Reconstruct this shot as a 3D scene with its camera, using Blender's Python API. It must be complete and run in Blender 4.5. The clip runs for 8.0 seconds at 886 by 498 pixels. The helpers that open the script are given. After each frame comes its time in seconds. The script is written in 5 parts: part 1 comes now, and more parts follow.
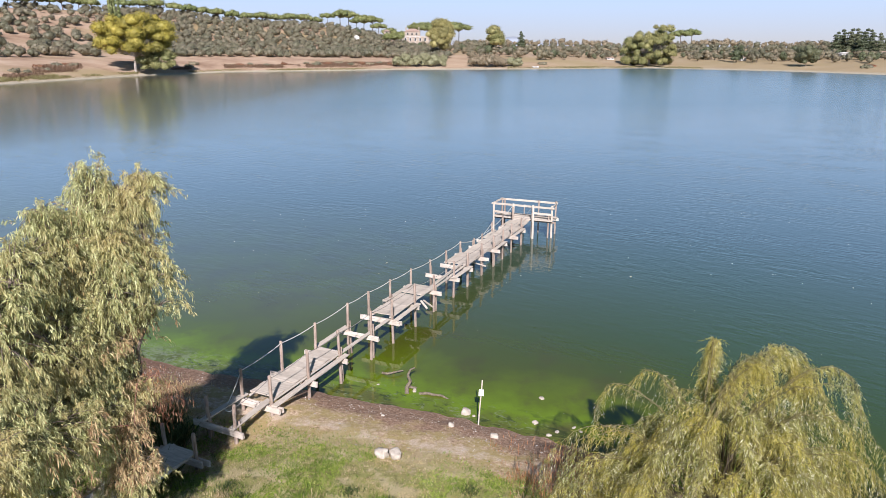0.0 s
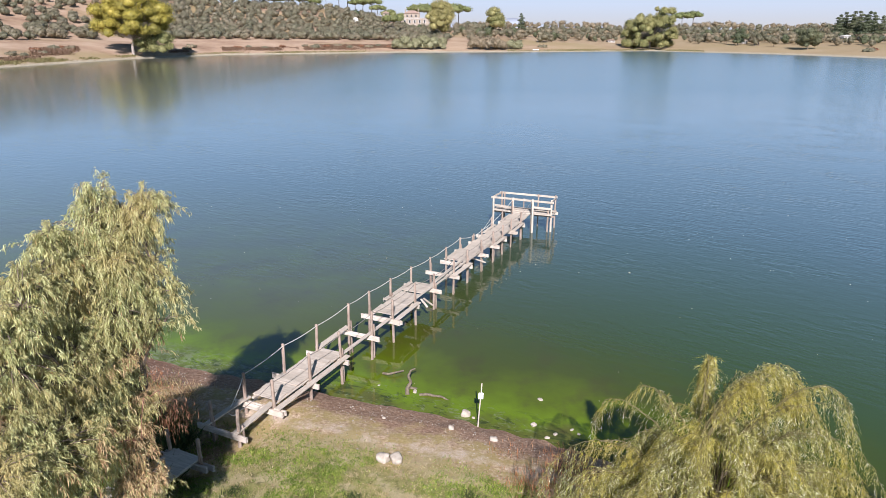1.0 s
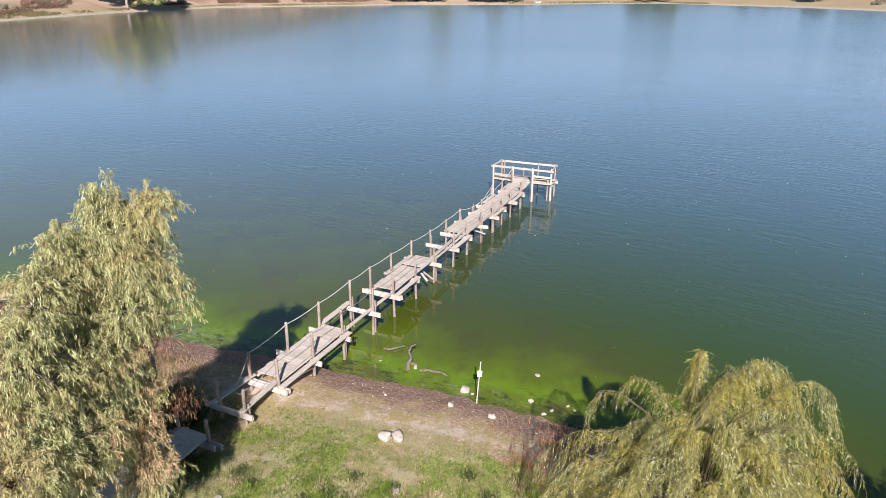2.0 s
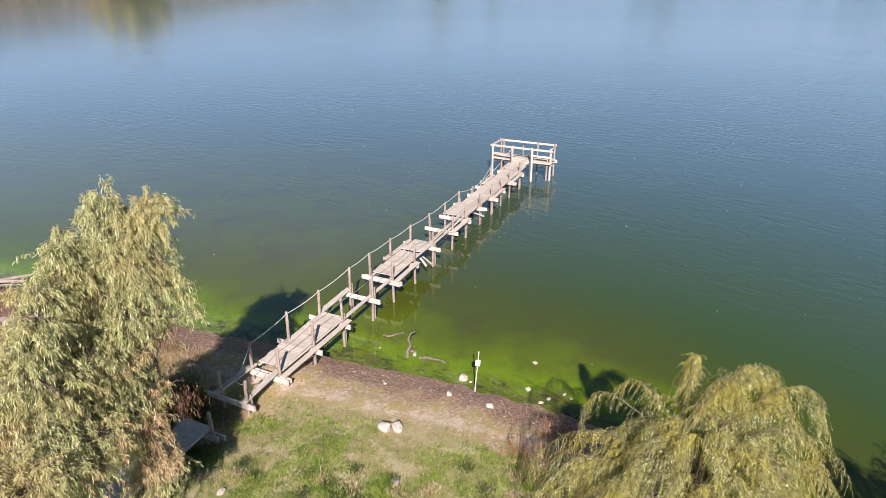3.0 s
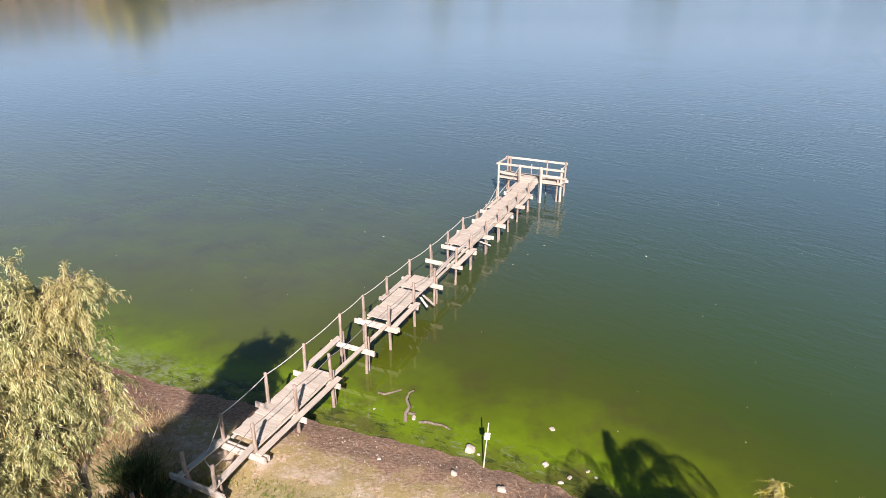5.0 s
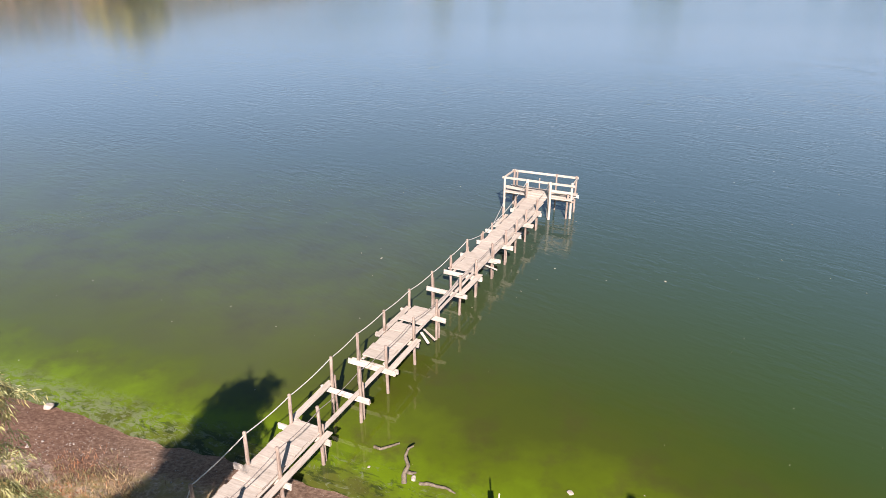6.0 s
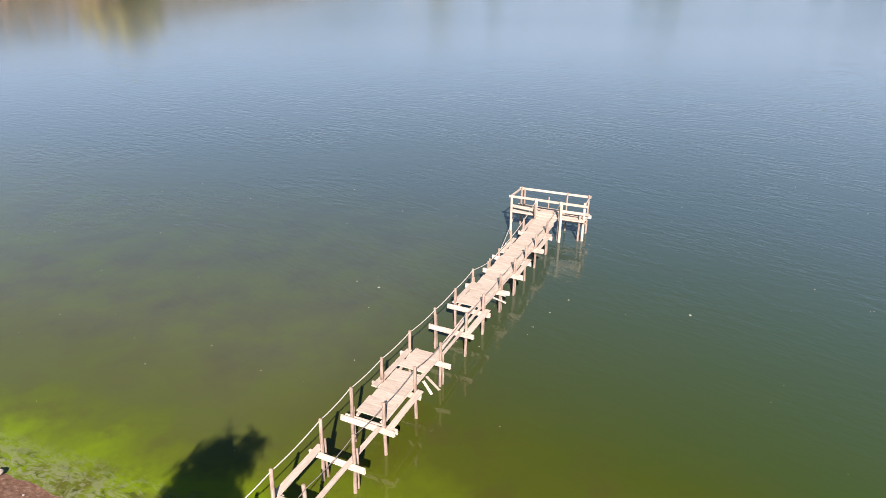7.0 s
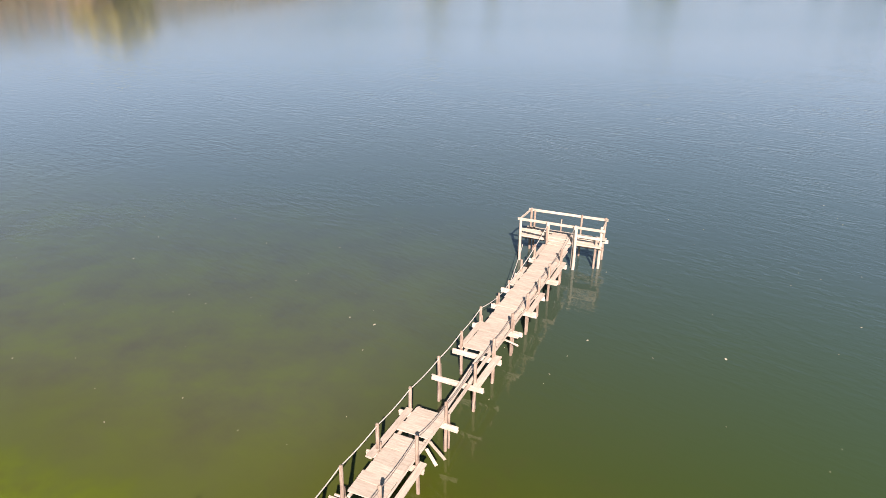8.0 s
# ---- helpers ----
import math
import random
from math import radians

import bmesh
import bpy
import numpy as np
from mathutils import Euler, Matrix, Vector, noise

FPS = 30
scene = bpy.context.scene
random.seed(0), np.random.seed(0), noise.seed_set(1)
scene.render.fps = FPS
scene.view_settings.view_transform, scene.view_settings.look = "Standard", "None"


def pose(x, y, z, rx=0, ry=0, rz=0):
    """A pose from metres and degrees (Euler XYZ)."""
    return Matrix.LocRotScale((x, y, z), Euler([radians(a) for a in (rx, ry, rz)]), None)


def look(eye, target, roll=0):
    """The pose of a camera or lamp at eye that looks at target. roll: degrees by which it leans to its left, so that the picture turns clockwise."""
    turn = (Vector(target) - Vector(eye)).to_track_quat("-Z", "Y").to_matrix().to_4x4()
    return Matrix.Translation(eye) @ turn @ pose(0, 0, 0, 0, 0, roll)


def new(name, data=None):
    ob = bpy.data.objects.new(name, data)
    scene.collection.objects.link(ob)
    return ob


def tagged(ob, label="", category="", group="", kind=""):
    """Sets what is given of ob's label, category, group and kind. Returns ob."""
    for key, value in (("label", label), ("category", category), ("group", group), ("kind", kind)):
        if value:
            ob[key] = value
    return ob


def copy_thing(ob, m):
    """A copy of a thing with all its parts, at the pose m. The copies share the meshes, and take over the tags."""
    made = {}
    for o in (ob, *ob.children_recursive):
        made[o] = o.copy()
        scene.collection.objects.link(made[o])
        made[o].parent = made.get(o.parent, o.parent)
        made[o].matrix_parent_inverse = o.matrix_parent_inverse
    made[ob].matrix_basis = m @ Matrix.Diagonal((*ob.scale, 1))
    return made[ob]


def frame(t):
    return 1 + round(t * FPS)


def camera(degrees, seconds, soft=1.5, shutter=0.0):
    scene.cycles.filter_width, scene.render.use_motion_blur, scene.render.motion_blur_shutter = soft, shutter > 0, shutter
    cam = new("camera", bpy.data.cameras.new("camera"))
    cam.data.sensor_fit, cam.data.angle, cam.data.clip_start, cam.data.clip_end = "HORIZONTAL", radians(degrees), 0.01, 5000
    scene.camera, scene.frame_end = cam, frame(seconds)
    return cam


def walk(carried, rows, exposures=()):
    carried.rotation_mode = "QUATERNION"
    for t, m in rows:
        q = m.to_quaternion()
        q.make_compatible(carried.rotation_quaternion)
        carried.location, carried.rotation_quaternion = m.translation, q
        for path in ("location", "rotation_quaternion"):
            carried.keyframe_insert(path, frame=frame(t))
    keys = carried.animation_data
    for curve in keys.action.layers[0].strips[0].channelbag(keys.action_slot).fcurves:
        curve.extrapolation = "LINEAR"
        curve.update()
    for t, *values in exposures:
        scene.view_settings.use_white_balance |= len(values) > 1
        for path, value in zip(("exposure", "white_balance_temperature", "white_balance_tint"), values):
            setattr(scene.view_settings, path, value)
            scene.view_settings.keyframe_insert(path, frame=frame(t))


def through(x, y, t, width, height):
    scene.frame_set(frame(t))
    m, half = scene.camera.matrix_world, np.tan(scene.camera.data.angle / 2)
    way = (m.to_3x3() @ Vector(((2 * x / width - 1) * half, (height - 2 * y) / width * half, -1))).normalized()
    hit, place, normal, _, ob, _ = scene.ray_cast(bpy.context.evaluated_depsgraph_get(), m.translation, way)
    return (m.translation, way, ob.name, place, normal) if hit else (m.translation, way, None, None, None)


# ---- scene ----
import functools

cam = camera(66.4, 8.0, soft=0.65)
METRES, EYE, TILT, LEAN, TURN = 15.0, 11.35, -16.4, 0.0, 0.0
ROWS = [
    (0.0, 0.0, 0.0, 0.0, 0.0, 0.0, -0.0),
    (0.5, -0.001, -0.0049, 0.0225, -0.05, 0.03, -0.02),
    (1.0, -0.0018, -0.0118, 0.0465, -0.05, -1.45, -0.05),
    (1.5, -0.0019, -0.02, 0.0725, -0.03, -3.17, -0.07),
    (3.0, 0.0012, -0.0319, 0.1547, -0.06, -7.94, -0.04),
    (3.5, 0.0005, -0.0038, 0.1699, -0.08, -7.93, -0.07),
    (4.0, -0.001, 0.0498, 0.187, -0.06, -7.9, -0.07),
    (4.5, -0.0043, 0.1136, 0.2035, -0.1, -7.85, -0.14),
    (6.0, -0.0115, 0.363, 0.2733, 0.03, -7.83, -0.17),
    (6.5, -0.0175, 0.4517, 0.2999, -0.02, -7.84, -0.16),
    (7.0, -0.0285, 0.5541, 0.3279, -0.2, -7.74, -0.24),
    (7.5, -0.04, 0.6602, 0.3488, -0.4, -7.57, -0.44),
    (8.0, -0.0472, 0.7738, 0.377, -0.52, -7.51, -0.34),
]
walk(cam, [(t, pose(0, 0, EYE, TILT, LEAN, TURN) @ pose(METRES * x, METRES * y, METRES * z, 90 + pitch, roll, yaw)) for t, x, y, z, yaw, pitch, roll in ROWS],
     [(0.0, 0.68, 5700, 16), (1.5, 0.74, 5700, 16), (3.0, 0.84, 5900, 18), (5.0, 0.94, 6200, 20), (6.5, 1.0, 6340, 21.5), (8.0, 1.06, 6820, 23)])

# ---------------------------------------------------------------- light
SUN_EL = 35.0
world = bpy.data.worlds.new("sky")
scene.world = world
world.use_nodes = True
wn = world.node_tree.nodes
bg = wn["Background"]
sky = wn.new("ShaderNodeTexSky")
sky.sky_type = "NISHITA"
sky.sun_disc = False
sky.sun_elevation = radians(SUN_EL)
sky.sun_rotation = radians(180)
sky.air_density, sky.dust_density, sky.ozone_density = 1.0, 0.0, 3.0
tone = wn.new("ShaderNodeMix")
tone.data_type, tone.blend_type = "RGBA", "MULTIPLY"
tone.inputs["Factor"].default_value = 1.0
tone.inputs["B"].default_value = (0.22, 0.22, 0.29, 1)
world.node_tree.links.new(sky.outputs[0], tone.inputs["A"])
veil = wn.new("ShaderNodeMix")
veil.data_type = "RGBA"
veil.inputs["B"].default_value = (36.0, 33.3, 29.0, 1)
clear = wn.new("ShaderNodeMix")
clear.data_type = "RGBA"
clear.inputs["B"].default_value = (31.0, 72.0, 120.0, 1)
# bright clear blue low in the sky, haze at the horizon
way = wn.new("ShaderNodeTexCoord")
parts = wn.new("ShaderNodeSeparateXYZ")
low = wn.new("ShaderNodeMath")
low.operation, low.use_clamp = "SUBTRACT", True
low.inputs[0].default_value = 1.0
haze = wn.new("ShaderNodeMath")
haze.operation = "POWER"
haze.inputs[1].default_value = 4.3
blue = wn.new("ShaderNodeMath")
blue.operation = "POWER"
blue.inputs[1].default_value = 3.2
world.node_tree.links.new(way.outputs["Generated"], parts.inputs[0])
world.node_tree.links.new(parts.outputs["Z"], low.inputs[1])
world.node_tree.links.new(low.outputs[0], haze.inputs[0])
world.node_tree.links.new(haze.outputs[0], veil.inputs["Factor"])
world.node_tree.links.new(low.outputs[0], blue.inputs[0])
world.node_tree.links.new(blue.outputs[0], clear.inputs["Factor"])
world.node_tree.links.new(tone.outputs["Result"], clear.inputs["A"])
world.node_tree.links.new(clear.outputs["Result"], veil.inputs["A"])
world.node_tree.links.new(veil.outputs["Result"], bg.inputs[0])
bg.inputs[1].default_value = 0.012
sun = new("sun", bpy.data.lights.new("sun", "SUN"))
sun.data.energy, sun.data.angle, sun.data.color = 5.0, radians(0.6), (1.0, 0.895, 0.79)
sun.matrix_world = look((0, 0, 60), Vector((0, 0, 60)) + Vector((-0.02, math.cos(radians(SUN_EL)), -math.sin(radians(SUN_EL)))))


# ---------------------------------------------------------------- materials
class Mat:
    """A node material with a few short-cuts."""

    def __init__(self, name):
        self.m = bpy.data.materials.new(name)
        self.m.use_nodes = True
        self.t = self.m.node_tree
        self.p = self.t.nodes["Principled BSDF"]
        self.out = self.t.nodes["Material Output"]

    def node(self, kind, **values):
        n = self.t.nodes.new(kind)
        for k, v in values.items():
            setattr(n, k, v)
        return n

    def link(self, a, b):
        self.t.links.new(a, b)

    def coords(self, scale=(1, 1, 1), turn=(0, 0, 0), space="Object"):
        c = self.node("ShaderNodeTexCoord")
        m = self.node("ShaderNodeMapping")
        m.inputs["Scale"].default_value = scale
        spin = self.node("ShaderNodeMapping")
        spin.inputs["Rotation"].default_value = turn
        if space == "World":
            g = self.node("ShaderNodeNewGeometry")
            self.link(g.outputs["Position"], spin.inputs[0])
        else:
            self.link(c.outputs[space], spin.inputs[0])
        self.link(spin.outputs[0], m.inputs[0])
        return m.outputs[0]

    def noise(self, co, scale, detail=4, rough=0.55, distortion=0.0):
        n = self.node("ShaderNodeTexNoise")
        n.inputs["Scale"].default_value = scale
        n.inputs["Detail"].default_value = detail
        n.inputs["Roughness"].default_value = rough
        n.inputs["Distortion"].default_value = distortion
        self.link(co, n.inputs["Vector"])
        return n.outputs["Fac"]

    def ramp(self, fac, stops):
        r = self.node("ShaderNodeValToRGB")
        e = r.color_ramp.elements
        while len(e) < len(stops):
            e.new(0.5)
        for el, (pos, col) in zip(e, stops):
            el.position = pos
            el.color = (*col, 1) if len(col) == 3 else col
        self.link(fac, r.inputs[0])
        return r.outputs[0]

    def mix(self, fac, a, b, blend="MIX"):
        n = self.node("ShaderNodeMix", data_type="RGBA", blend_type=blend)
        for sock, v in ((n.inputs["Factor"], fac), (n.inputs["A"], a), (n.inputs["B"], b)):
            if isinstance(v, (int, float)):
                sock.default_value = v
            elif isinstance(v, tuple):
                sock.default_value = (*v, 1)
            else:
                self.link(v, sock)
        return n.outputs["Result"]

    def math(self, op, a, b=0.0, clamp=False):
        n = self.node("ShaderNodeMath", operation=op, use_clamp=clamp)
        for sock, v in zip(n.inputs, (a, b)):
            if isinstance(v, (int, float)):
                sock.default_value = v
            else:
                self.link(v, sock)
        return n.outputs[0]

    def bump(self, height, strength, distance=0.02, normal=None):
        b = self.node("ShaderNodeBump")
        b.inputs["Strength"].default_value = strength
        b.inputs["Distance"].default_value = distance
        self.link(height, b.inputs["Height"])
        if normal is not None:
            self.link(normal, b.inputs["Normal"])
        return b.outputs[0]

    def finish(self, color, rough=0.8, normal=None, spec=0.3):
        for key, v in (("Base Color", color), ("Roughness", rough)):
            if isinstance(v, tuple):
                self.p.inputs[key].default_value = (*v, 1)
            elif isinstance(v, (int, float)):
                self.p.inputs[key].default_value = v
            else:
                self.link(v, self.p.inputs[key])
        self.p.inputs["Specular IOR Level"].default_value = spec
        if normal is not None:
            self.link(normal, self.p.inputs["Normal"])
        return self.m


def wood(name, dark, light, pale):
    """Weathered timber, grain along the local x axis."""
    k = Mat(name)
    info = k.node("ShaderNodeObjectInfo")
    co = k.coords((1.6, 13, 13))
    shift = k.node("ShaderNodeVectorMath", operation="ADD")
    k.link(co, shift.inputs[0])
    k.link(k.math("MULTIPLY", info.outputs["Random"], 37.0), shift.inputs[1])
    grain = k.noise(shift.outputs[0], 1.6, 5, 0.65)
    col = k.ramp(grain, [(0.28, dark), (0.5, light), (0.75, pale)])
    blot = k.noise(k.coords(), 2.3, 4, 0.6)
    col = k.mix(k.ramp(blot, [(0.42, (0, 0, 0)), (0.72, (0.55, 0.55, 0.55))]), col, dark)
    tone = k.ramp(info.outputs["Random"], [(0.0, (0.90, 0.89, 0.88)), (1.0, (1.07, 1.06, 1.05))])
    col = k.mix(1.0, col, tone, "MULTIPLY")
    return k.finish(col, 0.85, k.bump(grain, 0.6, 0.012), 0.2)


WOOD_DECK = wood("weathered_plank", (0.40, 0.345, 0.28), (0.53, 0.47, 0.39), (0.63, 0.57, 0.49))
WOOD_BEAM = wood("pale_beam", (0.38, 0.31, 0.25), (0.62, 0.55, 0.47), (0.74, 0.68, 0.60))
WOOD_POST = wood("grey_post", (0.16, 0.115, 0.09), (0.34, 0.27, 0.215), (0.50, 0.42, 0.35))


def plain(name, a, b, scale=8.0, rough=0.8, bump=0.3, spec=0.3, distance=0.02):
    k = Mat(name)
    n = k.noise(k.coords(), scale, 5, 0.6)
    col = k.ramp(n, [(0.3, a), (0.7, b)])
    return k.finish(col, rough, k.bump(n, bump, distance), spec)


ROPE = plain("rope", (0.45, 0.42, 0.36), (0.68, 0.65, 0.58), 40)
ROPE_DARK = plain("old_rope", (0.16, 0.14, 0.12), (0.30, 0.27, 0.24), 40)
BARK = plain("bark", (0.10, 0.075, 0.055), (0.24, 0.19, 0.15), 14, 0.9, 0.8)
BARK_WILLOW = plain("willow_bark", (0.12, 0.10, 0.045), (0.22, 0.19, 0.08), 14, 0.8, 0.4)
BARK_PALE = plain("pale_bark", (0.24, 0.21, 0.18), (0.42, 0.38, 0.33), 2, 0.9, 0.5)
TWIG_RED = plain("reddish_twig", (0.17, 0.07, 0.055), (0.30, 0.15, 0.10), 20)
SHELL = plain("pale_shell", (0.16, 0.13, 0.10), (0.58, 0.53, 0.46), 5, 0.7, 0.2)
STONE = plain("pale_stone", (0.34, 0.295, 0.24), (0.54, 0.48, 0.40), 9, 0.85, 0.5)
STONE_DARK = plain("brown_stone", (0.28, 0.22, 0.18), (0.48, 0.40, 0.33), 9, 0.85, 0.5)
SNAG = plain("wet_driftwood", (0.10, 0.08, 0.055), (0.24, 0.20, 0.14), 12, 0.6, 0.6)
WOOD_POLE = plain("peeled_pole", (0.42, 0.36, 0.27), (0.66, 0.60, 0.48), 9, 0.8, 0.4)
PAINT_WHITE = plain("white_paint", (0.70, 0.70, 0.68), (0.82, 0.82, 0.80), 6, 0.5, 0.05)
PRINT = plain("grey_print", (0.22, 0.22, 0.22), (0.28, 0.28, 0.28), 6, 0.6, 0.0)
SPECK = plain("fallen_leaf", (0.45, 0.40, 0.26), (0.66, 0.63, 0.52), 3, 0.6, 0.0)
PLASTER = plain("ochre_plaster", (0.30, 0.25, 0.195), (0.40, 0.34, 0.27), 0.6, 0.9, 0.1)
WALL_WHITE = plain("white_wall", (0.52, 0.50, 0.47), (0.66, 0.64, 0.60), 0.5, 0.9, 0.1)
ROOF_TILE = plain("roof_tile", (0.27, 0.19, 0.145), (0.40, 0.30, 0.24), 1.5, 0.9, 0.3)
DARK_GLASS = plain("dark_window", (0.03, 0.035, 0.04), (0.05, 0.055, 0.06), 2, 0.15, 0.0, 0.5)


def leaf_material(name, stops, through=0.35, hue=0.0, patch_scale=0.9, patch_to=None, patch_much=0.5, gap_fleck=None):
    """Foliage whose leaves differ one by one and patch by patch; a little light passes through."""
    k = Mat(name)
    g = k.node("ShaderNodeNewGeometry")
    col = k.ramp(g.outputs["Random Per Island"], stops)
    patch = k.noise(k.coords((1, 1, 1), (0, 0, 0), "World"), patch_scale, 3)
    col = k.mix(k.ramp(patch, [(0.42, (0, 0, 0)), (0.62, (patch_much,) * 3)]), col, patch_to or stops[-2][1])
    # darker strand-sized flecks in the leaf colour imitate shaded gaps within the crown
    if gap_fleck:
        strand = k.noise(k.coords((1, 1, 0.45), (0, 0, 0), "World"), 7.5, 3, 0.6)
        col = k.mix(k.ramp(strand, [(0.47, (0, 0, 0)), (0.60, (0.6, 0.6, 0.6))]), col, gap_fleck)
    if hue:
        info = k.node("ShaderNodeObjectInfo")
        tone = k.ramp(info.outputs["Random"], [(0.0, (1 - hue, 1 - hue * 0.6, 1 - hue)), (1.0, (1 + hue, 1 + hue * 0.7, 1 + hue * 0.4))])
        col = k.mix(1.0, col, tone, "MULTIPLY")
    k.finish(col, 0.5, None, 0.35)
    tr = k.node("ShaderNodeBsdfTranslucent")
    k.link(col, tr.inputs[0])
    mx = k.node("ShaderNodeMixShader")
    mx.inputs[0].default_value = through
    k.link(k.p.outputs[0], mx.inputs[1])
    k.link(tr.outputs[0], mx.inputs[2])
    k.link(mx.outputs[0], k.out.inputs["Surface"])
    return k.m


LEAF_GREY = leaf_material("grey_green_leaf", [(0.0, (0.24, 0.24, 0.08)), (0.35, (0.375, 0.385, 0.145)), (0.7, (0.53, 0.545, 0.255)), (0.93, (0.65, 0.66, 0.35)), (1.0, (0.40, 0.21, 0.08))], 0.06, 0, 0.8, (0.50, 0.37, 0.15), 0.5, (0.26, 0.21, 0.08))
LEAF_WILLOW = leaf_material("willow_leaf", [(0.0, (0.09, 0.09, 0.018)), (0.35, (0.25, 0.25, 0.05)), (0.70, (0.48, 0.47, 0.13)), (0.86, (0.68, 0.66, 0.38)), (1.0, (0.84, 0.83, 0.66))], 0.12, 0, 1.3, (0.52, 0.42, 0.05), 0.55, (0.12, 0.10, 0.03))
LEAF_DEAD = leaf_material("withered_leaf", [(0.0, (0.14, 0.055, 0.03)), (0.6, (0.26, 0.125, 0.07)), (1.0, (0.44, 0.29, 0.17))])
LEAF_RUSSET = leaf_material("russet_stalk", [(0.0, (0.24, 0.085, 0.035)), (0.6, (0.42, 0.18, 0.075)), (1.0, (0.60, 0.37, 0.18))], 0.2)
LEAF_RUST = leaf_material("rusty_leaf", [(0.0, (0.24, 0.135, 0.07)), (0.5, (0.43, 0.30, 0.15)), (1.0, (0.62, 0.49, 0.28))], 0.08)
# sedge green, darkened in the colour for the tree's shade beside the pier
LEAF_SEDGE = leaf_material("sedge_blade", [(0.0, (0.035, 0.055, 0.018)), (0.7, (0.085, 0.12, 0.035)), (1.0, (0.22, 0.18, 0.08))])
GRASS_GREEN = leaf_material("green_grass_blade", [(0.0, (0.09, 0.16, 0.02)), (0.6, (0.27, 0.36, 0.05)), (1.0, (0.56, 0.55, 0.17))], 0.35, 0, 2.2, (0.11, 0.17, 0.025), 0.75)
CLOVER = leaf_material("clover_leaf", [(0.0, (0.11, 0.17, 0.02)), (0.6, (0.27, 0.36, 0.045)), (1.0, (0.46, 0.51, 0.11))])
GRASS_DRY = leaf_material("dry_grass_blade", [(0.0, (0.28, 0.21, 0.11)), (0.6, (0.52, 0.42, 0.23)), (1.0, (0.72, 0.61, 0.40))])
# aerial haze is put into the paler tones of FAR_OLIVE, FAR_MIXED and FAR_BROWN
FAR_OLIVE = leaf_material("olive_foliage", [(0.0, (0.125, 0.119, 0.076)), (0.6, (0.148, 0.141, 0.092)), (1.0, (0.175, 0.165, 0.11))], 0.1, 0.16, 0.2, (0.19, 0.16, 0.115), 0.6)
FAR_PINE = leaf_material("pine_foliage", [(0.0, (0.12, 0.14, 0.05)), (0.6, (0.18, 0.20, 0.075)), (1.0, (0.24, 0.26, 0.10))], 0.1, 0.15)
FAR_DARK = leaf_material("dark_foliage", [(0.0, (0.075, 0.085, 0.048)), (0.6, (0.10, 0.112, 0.062)), (1.0, (0.135, 0.145, 0.078))], 0.1, 0.2)
FAR_YELLOW = leaf_material("yellow_foliage", [(0.0, (0.22, 0.195, 0.03)), (0.5, (0.39, 0.335, 0.055)), (1.0, (0.52, 0.43, 0.09))], 0.15, 0.0, 0.14, (0.19, 0.18, 0.045), 0.65)
FAR_MIXED = leaf_material("yellow_green_foliage", [(0.0, (0.17, 0.165, 0.06)), (0.5, (0.28, 0.265, 0.10)), (1.0, (0.42, 0.385, 0.18))], 0.12, 0.15, 0.14, (0.16, 0.175, 0.065), 0.7)
FAR_CREAM = leaf_material("pale_yellow_foliage", [(0.0, (0.24, 0.215, 0.075)), (0.5, (0.33, 0.295, 0.105)), (1.0, (0.43, 0.385, 0.16))], 0.12, 0.0, 0.14, (0.19, 0.185, 0.07), 0.5)
FAR_BROWN = leaf_material("bare_brown_foliage", [(0.0, (0.15, 0.13, 0.085)), (0.6, (0.20, 0.172, 0.115)), (1.0, (0.25, 0.215, 0.145))], 0.1, 0.15)
FAR_REED = leaf_material("dry_reed", [(0.0, (0.12, 0.07, 0.042)), (0.6, (0.17, 0.105, 0.065)), (1.0, (0.22, 0.15, 0.09))], 0.1)
FAR_SEDGE = leaf_material("far_grass", [(0.0, (0.15, 0.13, 0.055)), (0.6, (0.21, 0.185, 0.075)), (1.0, (0.28, 0.24, 0.11))], 0.1)
FAR_PALE = leaf_material("pale_willow_foliage", [(0.0, (0.20, 0.20, 0.10)), (0.6, (0.27, 0.265, 0.145)), (1.0, (0.34, 0.33, 0.20))], 0.1)
FAR_STRAW = leaf_material("straw_foliage", [(0.0, (0.19, 0.15, 0.09)), (0.6, (0.26, 0.21, 0.135)), (1.0, (0.33, 0.28, 0.19))], 0.1)


